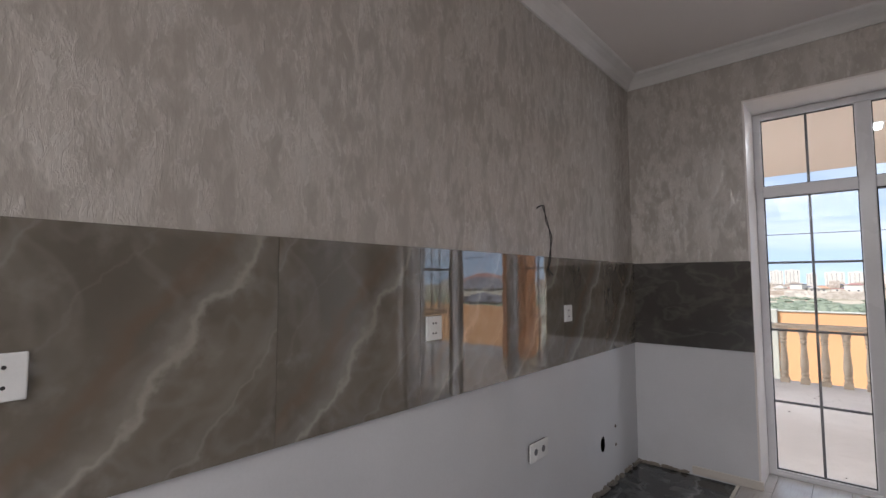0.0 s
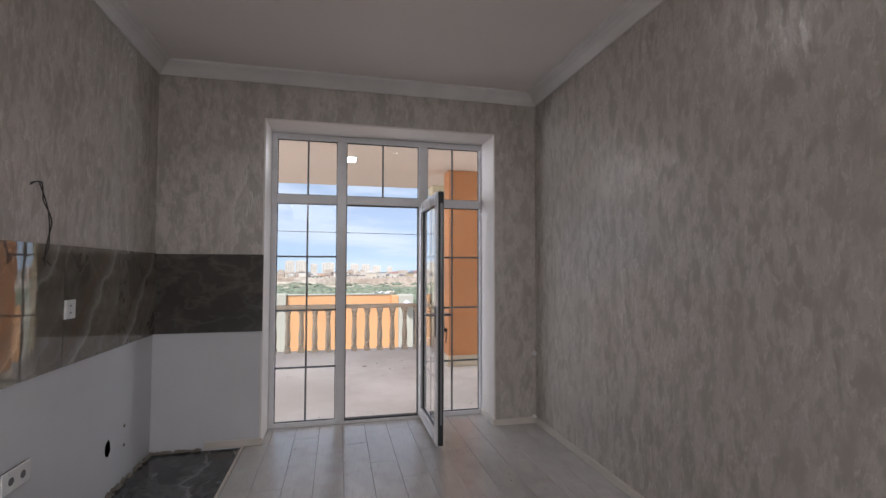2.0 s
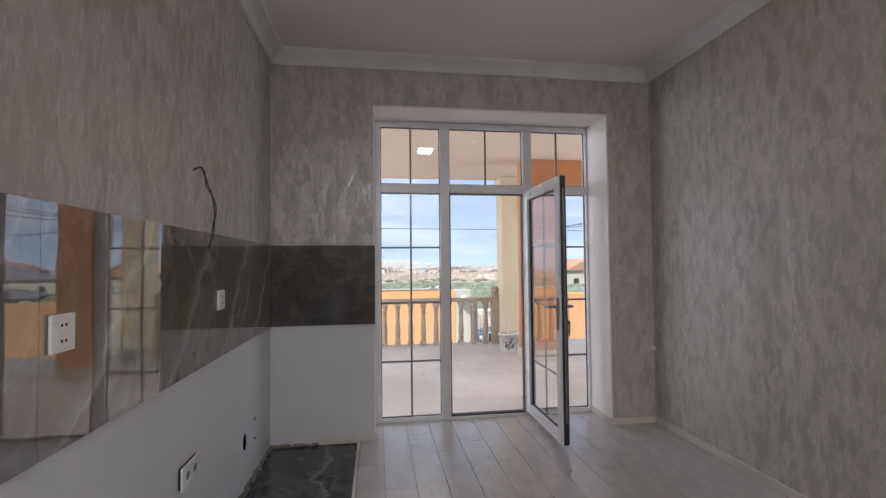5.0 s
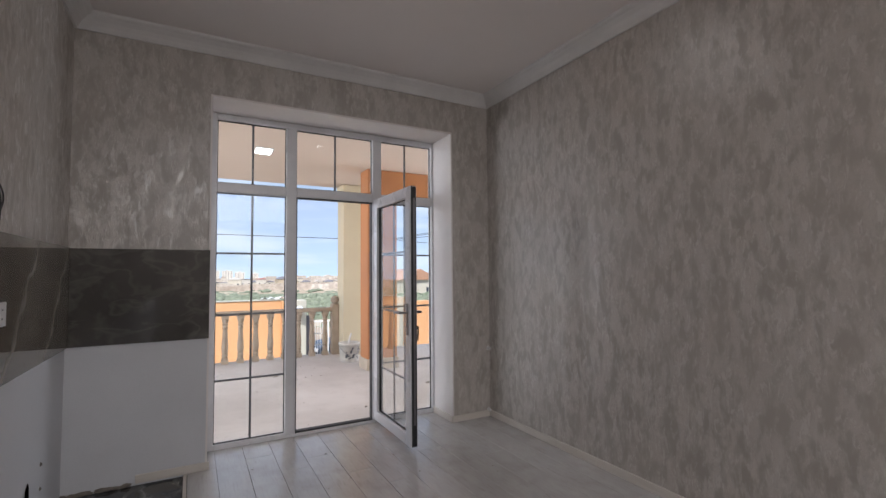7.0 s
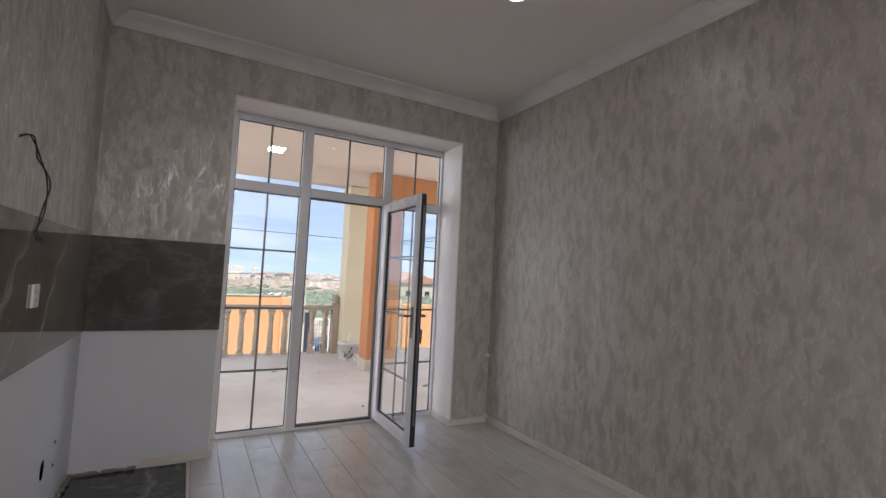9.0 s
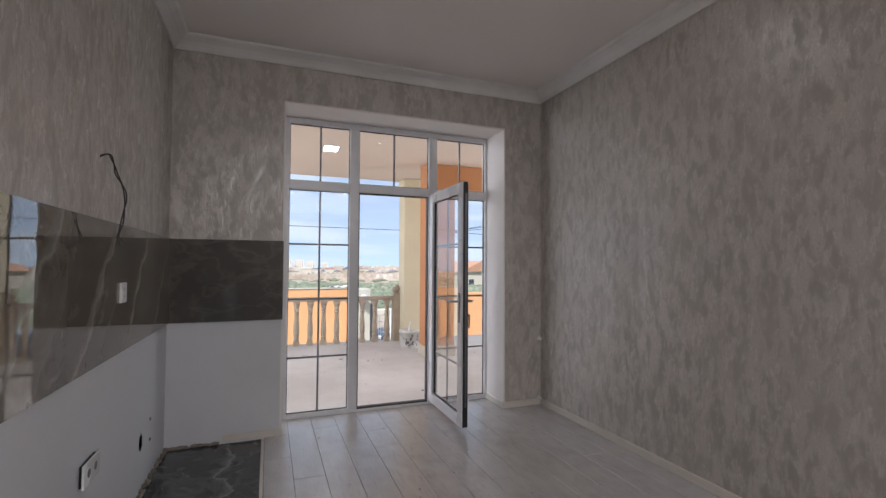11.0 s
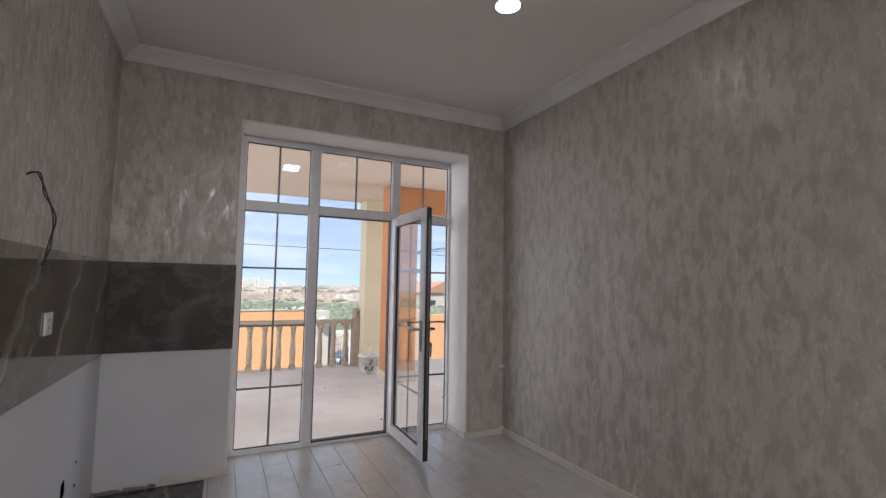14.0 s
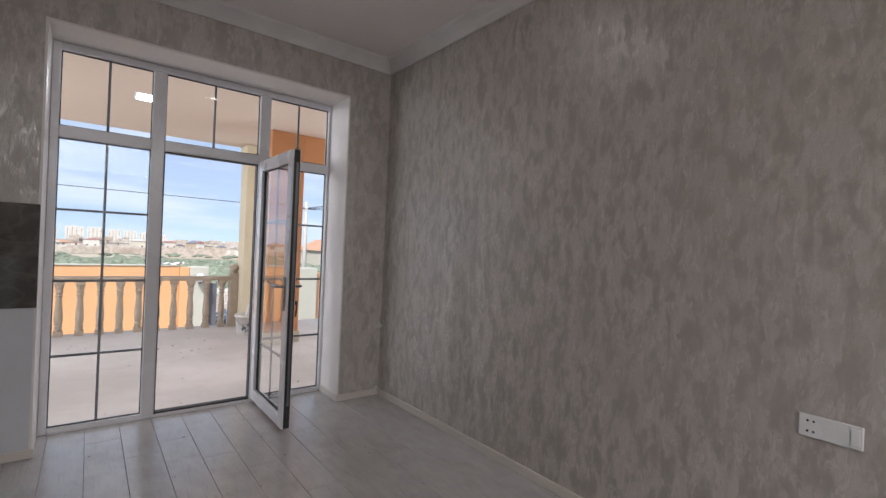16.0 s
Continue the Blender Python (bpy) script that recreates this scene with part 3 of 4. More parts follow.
# ---- outside ----
def terrace():
    tagged(boxes("terrace_floor", M["screed"], None, (-6, 7, FY + 0.16, 9.28, TZ - 0.3, TZ)), "dusty cement screed terrace floor", kind="structure")
    tagged(boxes("terrace_ceiling", M["soffit"], None, (-6, 7, FY + 0.08, 9.2, 3.055, 3.35)), "beige painted terrace ceiling", kind="structure")
    tagged(boxes("facade", M["yellow"], None, (-6, XL - 0.25, FY - 0.1, FY + 0.08, -2.2, 3.3), (XR + 0.14, 7, FY - 0.1, FY + 0.08, -2.2, 3.3)), "cream rendered house wall", kind="structure")
    p = thing("terrace_pillar", "orange rendered pillar with a beam and a stone plinth", "pillar", at=(2.24, 7.58, TZ))
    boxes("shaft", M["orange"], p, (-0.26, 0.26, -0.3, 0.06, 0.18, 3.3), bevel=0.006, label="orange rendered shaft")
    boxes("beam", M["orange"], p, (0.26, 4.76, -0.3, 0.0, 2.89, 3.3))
    boxes("plinth", M["plinth"], p, (-0.28, 0.28, -0.32, 0.08, 0, 0.18), bevel=0.008, label="beige stone plinth")
    c = thing("corner_column", "cream rendered column at the terrace corner", "column", at=(2.22, 8.98, TZ))
    boxes("shaft", M["yellow"], c, (-0.2, 0.2, -0.2, 0.2, 0.12, 3.15), bevel=0.006)
    boxes("capital", M["yellow"], c, (-0.22, 0.22, -0.22, 0.22, 3.15, 3.3), bevel=0.01)
    boxes("plinth", M["plinth"], c, (-0.215, 0.215, -0.215, 0.215, 0, 0.12), bevel=0.008)
    # balustrade
    b = thing("balustrade", "cast stone balustrade with turned balusters and a ball topped end post", "balustrade", at=(0, 9.12, TZ))
    b.scale = (1.06, 1.06, 1.04)
    boxes("rail", M["stone"], b, (-5.6, 1.785, -0.075, 0.075, 0.81, 0.88), bevel=0.012, label="stone handrail")
    first = None
    for i in range(31):
        x = 1.656 - 0.2375 * i
        if first is None:
            bm = bmesh.new()
            box(bm, -0.055, 0.055, -0.055, 0.055, 0, 0.07, 0.004)
            box(bm, -0.058, 0.058, -0.058, 0.058, 0.755, 0.81, 0.004)
            ring(bm, [(0.046, 0.07), (0.05, 0.09), (0.044, 0.1), (0.04, 0.115), (0.05, 0.13), (0.052, 0.145), (0.044, 0.158), (0.04, 0.17), (0.047, 0.2), (0.052, 0.26), (0.051, 0.31), (0.046, 0.38), (0.04, 0.46), (0.036, 0.54), (0.035, 0.58), (0.045, 0.595), (0.046, 0.605), (0.036, 0.618), (0.036, 0.635), (0.048, 0.65), (0.048, 0.662), (0.038, 0.675), (0.04, 0.69), (0.052, 0.735), (0.056, 0.755)], 18)
            first = part("baluster", bm, M["stone"], b)
            first.location = (x, 0, 0)
        else:
            o = new("baluster", first.data)
            o.parent, o.location = b, (x, 0, 0)
    post = boxes("end_post", M["stone"], b, (-0.068, 0.068, -0.068, 0.068, 0, 0.93), bevel=0.01, label="square stone post")
    post.location = (1.835, 0, 0)
    bm = bmesh.new()
    ring(bm, [(0.075, 0.93), (0.06, 0.945), (0.04, 0.955), (0.05, 0.965)] + [(0.075 * math.sin(a), 1.02 - 0.075 * math.cos(a)) for a in np.linspace(0.8, 3.0, 10)], 20)
    o = part("ball", bm, M["stone"], b, smooth=True)
    o.location = (1.835, 0, 0)
    # bucket
    k = thing("bucket", "dirty white paint bucket splashed with grey on the terrace", "bucket", at=(1.97, 8.24, TZ))
    bm = bmesh.new()
    ring(bm, [(0.15, 0), (0.155, 0.01), (0.176, 0.29), (0.19, 0.292), (0.19, 0.335), (0.182, 0.34), (0.178, 0.335), (0.168, 0.28), (0.148, 0.012)], 28)
    part("tub", bm, M["tub"], k, smooth=True)
    tube("handle", [(-0.19, 0, 0.3), (-0.17, -0.11, 0.22), (-0.09, -0.19, 0.15), (0, -0.21, 0.13), (0.09, -0.19, 0.15), (0.17, -0.11, 0.22), (0.19, 0, 0.3)], 0.0035, M["steel"], k)
    tube("brush", [(-0.02, -0.02, 0.3), (-0.01, -0.06, 0.42), (0.0, -0.07, 0.47), (0.015, -0.06, 0.5)], 0.016, M["plate"], k, "pale plastic handle")
    rnd = random.Random(4)
    bm = bmesh.new()
    for _ in range(24):
        a, h, s = rnd.uniform(-2.2, -0.5), rnd.uniform(0.05, 0.26), rnd.uniform(0.008, 0.024)
        r = 0.151 + 0.021 * (h / 0.28) + 0.0022
        mt = Matrix.Translation((r * math.cos(a), r * math.sin(a), h)) @ Matrix.Rotation(a, 4, "Z") @ Matrix.Diagonal((0.003, s, s * rnd.uniform(0.8, 2.0), 1))
        bmesh.ops.create_icosphere(bm, subdivisions=1, radius=1, matrix=mt)
    tagged(part("paint_spots", bm, M["gate"], k, "dark grey paint splashes"), kind="stuff")
    # square terrace light
    lt = thing("terrace_light", "lit square white ceiling light", "lamp", at=(0.315, 6.85, 3.055))
    boxes("rim", M["plate"], lt, (-0.12, 0.12, -0.155, 0.155, -0.012, 0.0), bevel=0.003)
    boxes("diffuser", M["glow_out"], lt, (-0.1, 0.1, -0.135, 0.135, -0.018, -0.0125), label="glowing white diffuser")


TAN = math.tan(radians(0.88))


def gz(x, y):
    return -2.3 - max(0.0, y - 12) * TAN


def distance():
    # ground: one sheet that falls gently away
    bm = bmesh.new()
    ys = [-60, 0, 12, 20, 40, 80, 160, 320, 640, 1300, 2600]
    xs = [-2600, -600, -150, -40, -10, 10, 40, 150, 600, 2600]
    grid = [[bm.verts.new((x, y, gz(x, y))) for x in xs] for y in ys]
    for a, b in zip(grid, grid[1:]):
        for i in range(len(xs) - 1):
            bm.faces.new((a[i], a[i + 1], b[i + 1], b[i]))
    tagged(part("ground", bm, M["ground"]), "dry earth and scrub falling away to the town", kind="structure")
    tagged(boxes("road", M["asphalt"], None, (-40, 60, 16.2, 22.5, gz(0, 19) - 0.25, gz(0, 16) + 0.004)), "grey asphalt street", kind="structure")
    # pale slab added out of view to reflect sunlight onto the terrace ceiling
    tagged(boxes("yard_paving", M["cream"], None, (-18, 22, 8.4, 14.85, -2.1, -1.88)), "unseen pale slab bouncing sunlight up under the terrace", kind="structure")
    # yard walls
    def wall(name, mat, label, *r):
        return tagged(boxes(name, mat, None, *r, bevel=0.02), label, kind="structure")
    G = -2.2
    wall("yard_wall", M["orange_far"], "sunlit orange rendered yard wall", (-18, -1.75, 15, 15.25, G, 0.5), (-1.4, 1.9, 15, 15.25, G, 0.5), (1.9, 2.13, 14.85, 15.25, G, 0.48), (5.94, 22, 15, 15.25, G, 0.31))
    wall("yard_wall_coping", M["cream"], "pale coping on the yard wall", (-18, -1.75, 14.97, 15.28, 0.501, 0.54), (-1.4, 1.87, 14.97, 15.28, 0.501, 0.535))
    wall("gate_pier", M["cream"], "pale cream gate pier", (2.13, 2.62, 14.8, 15.28, G, 0.5))
    wall("gate_pier_east", M["cream"], "pale cream gate pier", (4.75, 5.93, 14.8, 15.28, G, 0.49))
    tagged(boxes("pavement", M["stone"], None, (-10, 40, 22.5, 31.5, -3.2, gz(0, 16) + 0.06)), "pale dusty pavement across the street", kind="structure")
    wall("street_wall", M["far_wall"], "low grey wall across the street", (3.0, 16, 31.5, 31.8, -3.4, -1.85))
    wall("wall_pier", M["cream"], "pale cream wall pier", (-1.75, -1.4, 14.9, 15.28, G, 0.56))
    g = thing("metal_gate", "open dark grey metal gate leaf", "gate", at=(2.66, 15.0, -2.0))
    boxes("panel", M["gate"], g, (0, 0.2, 0, 0.05, 0.1, 2.0))
    boxes("frame", M["gate"], g, (-0.03, 0.0, -0.01, 0.06, 0.05, 2.06), (0.2, 0.23, -0.01, 0.06, 0.05, 2.06))
    lg = thing("lattice_gate", "white metal lattice gate leaf standing open to the street", "gate", at=(2.98, 15.55, -2.15))
    boxes("gate_frame", M["plate"], lg, (-0.02, 0.02, 0, 0.04, 0, 1.9), (0.5, 0.54, 0, 0.04, 0, 1.9), (0.02, 0.5, 0, 0.04, 0.0, 0.05), (0.02, 0.5, 0, 0.04, 1.85, 1.9))
    for i in range(5):
        boxes("bar", M["plate"], lg, (0.09 + 0.08 * i, 0.105 + 0.08 * i, 0.012, 0.027, 0.05, 1.85))
    for i in range(4):
        boxes("crossbar", M["plate"], lg, (0.02, 0.5, 0.028, 0.038, 0.35 + 0.37 * i, 0.375 + 0.37 * i))
    f = thing("white_post", "thin white metal post beside the open gate", "post", at=(3.62, 15.6, -2.24))
    boxes("bar", M["plate"], f, (-0.025, 0.025, 0, 0.05, 0, 1.95))
    boxes("cap", M["plate"], f, (-0.032, 0.032, -0.007, 0.057, 1.951, 1.98))
    gl = thing("pier_globe_lamp", "white globe lamp beside the gate pier", "lamp", at=(2.37, 14.62, -1.78))
    bm = bmesh.new()
    bmesh.ops.create_uvsphere(bm, u_segments=20, v_segments=12, radius=0.13, matrix=Matrix.Translation((0, 0, 1.98)))
    part("globe", bm, M["globe"], gl, smooth=True)
    boxes("bracket", M["gate"], gl, (-0.03, 0.03, 0.0, 0.19, 1.80, 1.86))
    sheet = thing("plastic_sheet", "crumpled white plastic lying on the wall", "plastic sheet", at=(1.66, 15.1, 0.536))
    bm = bmesh.new()
    rnd = random.Random(8)
    rows = [[bm.verts.new((-0.35 + 0.1 * i, -0.13 + 0.08 * j, rnd.uniform(0.0, 0.09))) for i in range(8)] for j in range(4)]
    for a, b in zip(rows, rows[1:]):
        for i in range(7):
            bm.faces.new((a[i], a[i + 1], b[i + 1], b[i]))
    part("sheet", bm, M["plate"], sheet)
    car()
    # power line
    pl = thing("utility_pole", "slim pale concrete utility pole carrying wires", "utility pole", at=(8.45, 22.6, -2.2))
    bm = bmesh.new()
    ring(bm, [(0.13, 0), (0.08, 5.6)], 12)
    part("pole", bm, M["pole"], pl, smooth=True)
    boxes("crossarm", M["gate"], pl, (-0.5, 0.5, -0.04, 0.04, 5.2, 5.28))
    def wire(a, b, sag, r=0.012):
        pts = [Vector(a).lerp(Vector(b), t) - Vector((0, 0, sag * 4 * t * (1 - t))) for t in np.linspace(0, 1, 12)]
        ob = tube("wire", pts, r, M["cable"])
        tagged(ob, "black overhead power cable", "cable", "overhead cables")
    wire((8.45, 22.5, 3.02), (-26, 22.5, 3.25), -0.02, 0.014)
    for i, h in enumerate((3.06, 3.3, 3.5)):
        wire((8.6, 22.6, min(h, 3.1)), (17 + 2 * i, -6, 5.5 + 1.1 * i), 0.7, 0.012)
    wire((8.45, 22.7, 3.1), (45, 26, 3.7), 0.7, 0.014)
    woods()
    town()


def car():
    c = thing("parked_car", "dark blue parked car seen between the balusters", "car", at=(5.95, 19.2, gz(0, 16) + 0.004))
    bm = bmesh.new()
    prism(bm, [(-2.1, 0.3), (-2.15, 0.62), (-1.9, 0.82), (-1.15, 0.93), (-0.6, 1.33), (0.75, 1.4), (1.5, 1.0), (2.1, 0.92), (2.2, 0.55), (2.15, 0.3)], -0.85, 0.85)
    bmesh.ops.bevel(bm, geom=bm.edges[:], offset=0.06, segments=2, affect="EDGES")
    part("body", bm, M["car"], c, smooth=False)
    bm = bmesh.new()
    prism(bm, [(-1.0, 0.96), (-0.58, 1.29), (0.72, 1.34), (1.3, 1.02)], -0.87, 0.87)
    part("side_glass", bm, M["car_glass"], c)
    bm = bmesh.new()
    for v in ((-1.12, -0.7, 0.95), (-1.12, 0.7, 0.95), (-0.66, 0.62, 1.32), (-0.66, -0.62, 1.32)):
        bm.verts.new(v)
    bm.verts.ensure_lookup_table()
    bm.faces.new(bm.verts[:])
    bmesh.ops.solidify(bm, geom=bm.faces[:], thickness=0.02)
    part("windscreen", bm, M["car_glass"], c, "pale reflecting windscreen")
    for x in (-1.35, 1.35):
        for y in (-0.78, 0.78):
            bm = bmesh.new()
            ring(bm, [(0.2, -0.1), (0.31, -0.1), (0.33, -0.06), (0.33, 0.06), (0.31, 0.1), (0.2, 0.1)], 20)
            w = part("wheel", bm, M["gasket"], c)
            w.matrix_basis = pose(x, y, 0.33, 90)
    for y in (-0.6, 0.6):
        boxes("headlight", M["plate"], c, (-2.17, -2.05, y - 0.16, y + 0.16, 0.58, 0.7), bevel=0.02)


def clump(bm_lists, c, r, h, rnd):
    """A rough little crown of leaf faces."""
    V, F = bm_lists
    n = len(V)
    k = 7
    top = []
    for lvl, (rr, hh) in enumerate(((1.0, 0.15), (1.05, 0.5), (0.6, 0.85))):
        for i in range(k):
            a = 2 * math.pi * (i + 0.5 * lvl) / k
            q = r * rr * rnd.uniform(0.7, 1.25)
            V.append((c[0] + q * math.cos(a), c[1] + q * math.sin(a), c[2] + h * hh * rnd.uniform(0.85, 1.15)))
    V.append((c[0], c[1], c[2] + h * rnd.uniform(0.95, 1.15)))
    for lvl in range(2):
        for i in range(k):
            j = (i + 1) % k
            F.append((n + lvl * k + i, n + lvl * k + j, n + (lvl + 1) * k + j, n + (lvl + 1) * k + i))
    for i in range(k):
        F.append((n + 2 * k + i, n + 2 * k + (i + 1) % k, n + 3 * k))


def woods():
    rnd = random.Random(2)
    V, F = [], []
    for _ in range(17000):
        d = rnd.uniform(32, 118)
        az = radians(rnd.uniform(-32, 50))
        x, y = d * math.sin(az), d * math.cos(az)
        s = rnd.uniform(0.35, 0.8) * (0.7 + d / 140)
        top = 3.3 - 0.0255 * d
        clump((V, F), (x, y, gz(x, y) - 0.1), s, min(s * 1.5, max(0.35, rnd.uniform(0.5, 1.0) * max(0.5, top))), rnd)
    for _ in range(1500):
        d = rnd.uniform(118, 520)
        az = radians(rnd.uniform(-24, 46))
        x, y = d * math.sin(az), d * math.cos(az)
        s = rnd.uniform(0.5, 1.5)
        clump((V, F), (x, y, gz(x, y) - 0.1), s, s * rnd.uniform(0.35, 0.7), rnd)
    me = bpy.data.meshes.new("scrub")
    me.from_pydata(V, [], F)
    me.materials.append(M["bush"])
    tagged(new("scrub", me), "belt of bushes and small trees, paled to grey green for haze", "bushes", kind="stuff")


def house(x, y, w, d, h, roof, rh, wall, roof_mat, rnd, turn=0.0, label="far two storey house"):
    t = thing("house", label, "house", "houses of the far town", at=(x, y, gz(x, y) - 0.3))
    t.rotation_euler = (0, 0, turn)
    boxes("wall", wall, t, (-w / 2, w / 2, -d / 2, d / 2, 0, h))
    bm = bmesh.new()
    e = 0.35
    if roof == "hip":
        a = [bm.verts.new(v) for v in ((-w / 2 - e, -d / 2 - e, h + 0.01), (w / 2 + e, -d / 2 - e, h + 0.01), (w / 2 + e, d / 2 + e, h + 0.01), (-w / 2 - e, d / 2 + e, h + 0.01))]
        q = max(0.0, w / 2 - d / 2)
        b = [bm.verts.new((-q - 0.01, 0, h + rh)), bm.verts.new((q + 0.01, 0, h + rh))]
        for f in ((a[0], a[1], b[1], b[0]), (a[2], a[3], b[0], b[1]), (a[1], a[2], b[1]), (a[3], a[0], b[0]), (a[3], a[2], a[1], a[0])):
            bm.faces.new(f)
    elif roof == "gable":
        prism(bm, [(-w / 2 - e, h + 0.01), (w / 2 + e, h + 0.01), (0, h + rh)], -d / 2 - e, d / 2 + e)
    else:
        box(bm, -w / 2 - 0.2, w / 2 + 0.2, -d / 2 - 0.2, d / 2 + 0.2, h + 0.01, h + 0.4)
    part("roof", bm, roof_mat, t)
    n = max(1, int(w / 3))
    for s in range(max(1, int(h / 3))):
        for i in range(n):
            cx = -w / 2 + (i + 0.5) * w / n
            boxes("window", M["pane_far"], t, (cx - 0.5, cx + 0.5, -d / 2 - 0.03, -d / 2 - 0.005, 1.0 + 3 * s, 2.3 + 3 * s))
    return t


def town():
    rnd = random.Random(11)
    walls, roofs = (M["far_wall"], M["far_wall2"], M["far_wall"], M["tower"]), (M["roof_red"], M["roof_grey"], M["roof_grey"], M["roof_grey"], M["roof_pale"], M["roof_orange"])
    names = {M["roof_red"]: "red", M["roof_grey"]: "grey", M["roof_orange"]: "orange", M["roof_pale"]: "pale"}
    for i in range(285):
        az = radians(-18 + 58 * (i + rnd.random()) / 285)
        d = rnd.choice((rnd.uniform(330, 430), rnd.uniform(430, 620), rnd.uniform(620, 950)))
        w, dd, h = rnd.uniform(4.5, 8.5), rnd.uniform(5, 7), rnd.choice((2.6, 3.0, 3.0, 5.0))
        kind, rm, wm = rnd.choice(("hip", "gable", "flat", "hip")), rnd.choice(roofs), rnd.choice(walls)
        house(d * math.sin(az), d * math.cos(az), w, dd, h, kind, rnd.uniform(1.0, 1.9), wm, rm, rnd, rnd.uniform(-0.4, 0.4), "pale far house with a %s %s roof" % (names[rm], {"hip": "hipped", "gable": "gabled", "flat": "flat"}[kind]))
    house(33.5, 76, 7.6, 9, 3.6, "gable", 1.9, M["far_wall"], M["roof_orange"], rnd, 0.1, "pale house with an orange gabled roof beyond the street")
    house(46, 66, 12, 9, 3.2, "hip", 2.0, M["far_wall"], M["roof_grey"], rnd, -0.5, "cream house with a dark hipped roof beyond the street")
    house(36, 52, 7, 6, 1.6, "hip", 1.1, M["roof_grey"], M["roof_grey"], rnd, -0.3, "low dark roofed outbuilding")
    house(62, 88, 12, 10, 4.5, "hip", 2.1, M["far_wall2"], M["roof_red"], rnd, -0.4, "stone coloured house with a red hipped roof")
    # the rest of the far town, behind the nearer houses
    bm = bmesh.new()
    for i in range(420):
        az, d = radians(-19 + 60 * rnd.random()), rnd.uniform(380, 980)
        x, y, w, h = d * math.sin(az), d * math.cos(az), rnd.uniform(4, 10), rnd.uniform(3.2, 8.5)
        z = gz(x, y) - 0.3
        box(bm, x - w / 2, x + w / 2, y - 3, y + 3, z, z + h)
        if i % 2:
            prism(bm, [(x - w / 2 - 0.3, z + h + 0.01), (x + w / 2 + 0.3, z + h + 0.01), (x, z + h + 1.5)], y - 3.3, y + 3.3)
    tagged(part("far_houses", bm, M["far_mixed"]), "dense pale houses of the far town", "houses", kind="stuff")
    # pale garden walls of the far town
    bm = bmesh.new()
    for i in range(260):
        az = radians(-20 + 60 * rnd.random())
        d = rnd.uniform(170, 400)
        x, y, w = d * math.sin(az), d * math.cos(az), rnd.uniform(6, 22)
        box(bm, x - w / 2, x + w / 2, y, y + 0.4, gz(x, y) - 0.2, gz(x, y) + rnd.uniform(0.7, 2.3))
    tagged(part("garden_walls", bm, M["far_mixed"]), "low stone garden walls of the far town", "wall", kind="stuff")
    for a0, a1, top in ((-6.1, -5.0, 0.1), (-4.9, -3.7, 0.15), (-3.2, -2.4, -0.25), (-1.81, -0.38, -0.1), (-0.13, 1.14, -0.12), (1.57, 2.6, -0.25), (2.86, 3.96, -0.3), (4.19, 5.2, -0.45), (6.0, 6.7, -0.6), (-9.5, -8.4, 0.1), (-12.0, -10.6, 0.0)):
        tower_block(a0, a1, top)


def tower_block(a0, a1, top):
    d = 1500.0
    am = radians((a0 + a1) / 2)
    w = d * radians(a1 - a0)
    x, y = d * math.sin(am), d * math.cos(am)
    zb = gz(x, y) - 2
    zt = 1.36 + d * math.tan(radians(top + 0.64))
    t = thing("tower_block", "tall white block of flats far across the town", "tower block", "far tower blocks", at=(x, y, zb))
    t.rotation_euler = (0, 0, -am)
    h = zt - zb
    boxes("wall", M["tower"], t, (-w / 2, w / 2, -8, 8, 0, h), (-w * 0.12, w * 0.1, -4, 4, h, h + 2.5))
    bm = bmesh.new()
    for r in range(int(h / 3.1)):
        for i in (-0.38, -0.12, 0.12, 0.38):
            box(bm, w * i - 0.7, w * i + 0.7, -8.08, -8.01, 1 + r * 3.1, 2.5 + r * 3.1)
    part("window_band", bm, M["pane_far"], t)


# ---- small things in the room ----
def socket_plate(name, label, m, w, h, holes, style="two"):
    """Faces +x in its own axes: y across, z up."""
    t = thing(name, label, "socket")
    t.matrix_basis = m
    boxes("plate", M["plate"], t, (0.0, 0.009, -w / 2, w / 2, -h / 2, h / 2), bevel=0.003, label="white plastic face plate")
    for hy, hz in holes:
        bm = bmesh.new()
        ring(bm, [(0.0042 if style == "two" else 0.0175, 0.0), (0.0042 if style == "two" else 0.0175, 0.0012)], 14)
        o = part("pin_hole" if style == "two" else "socket_well", bm, M["dark"] if style == "two" else M["muntin"], t)
        o.matrix_basis = pose(0.0085, hy, hz, 0, 90, 0)
    return t


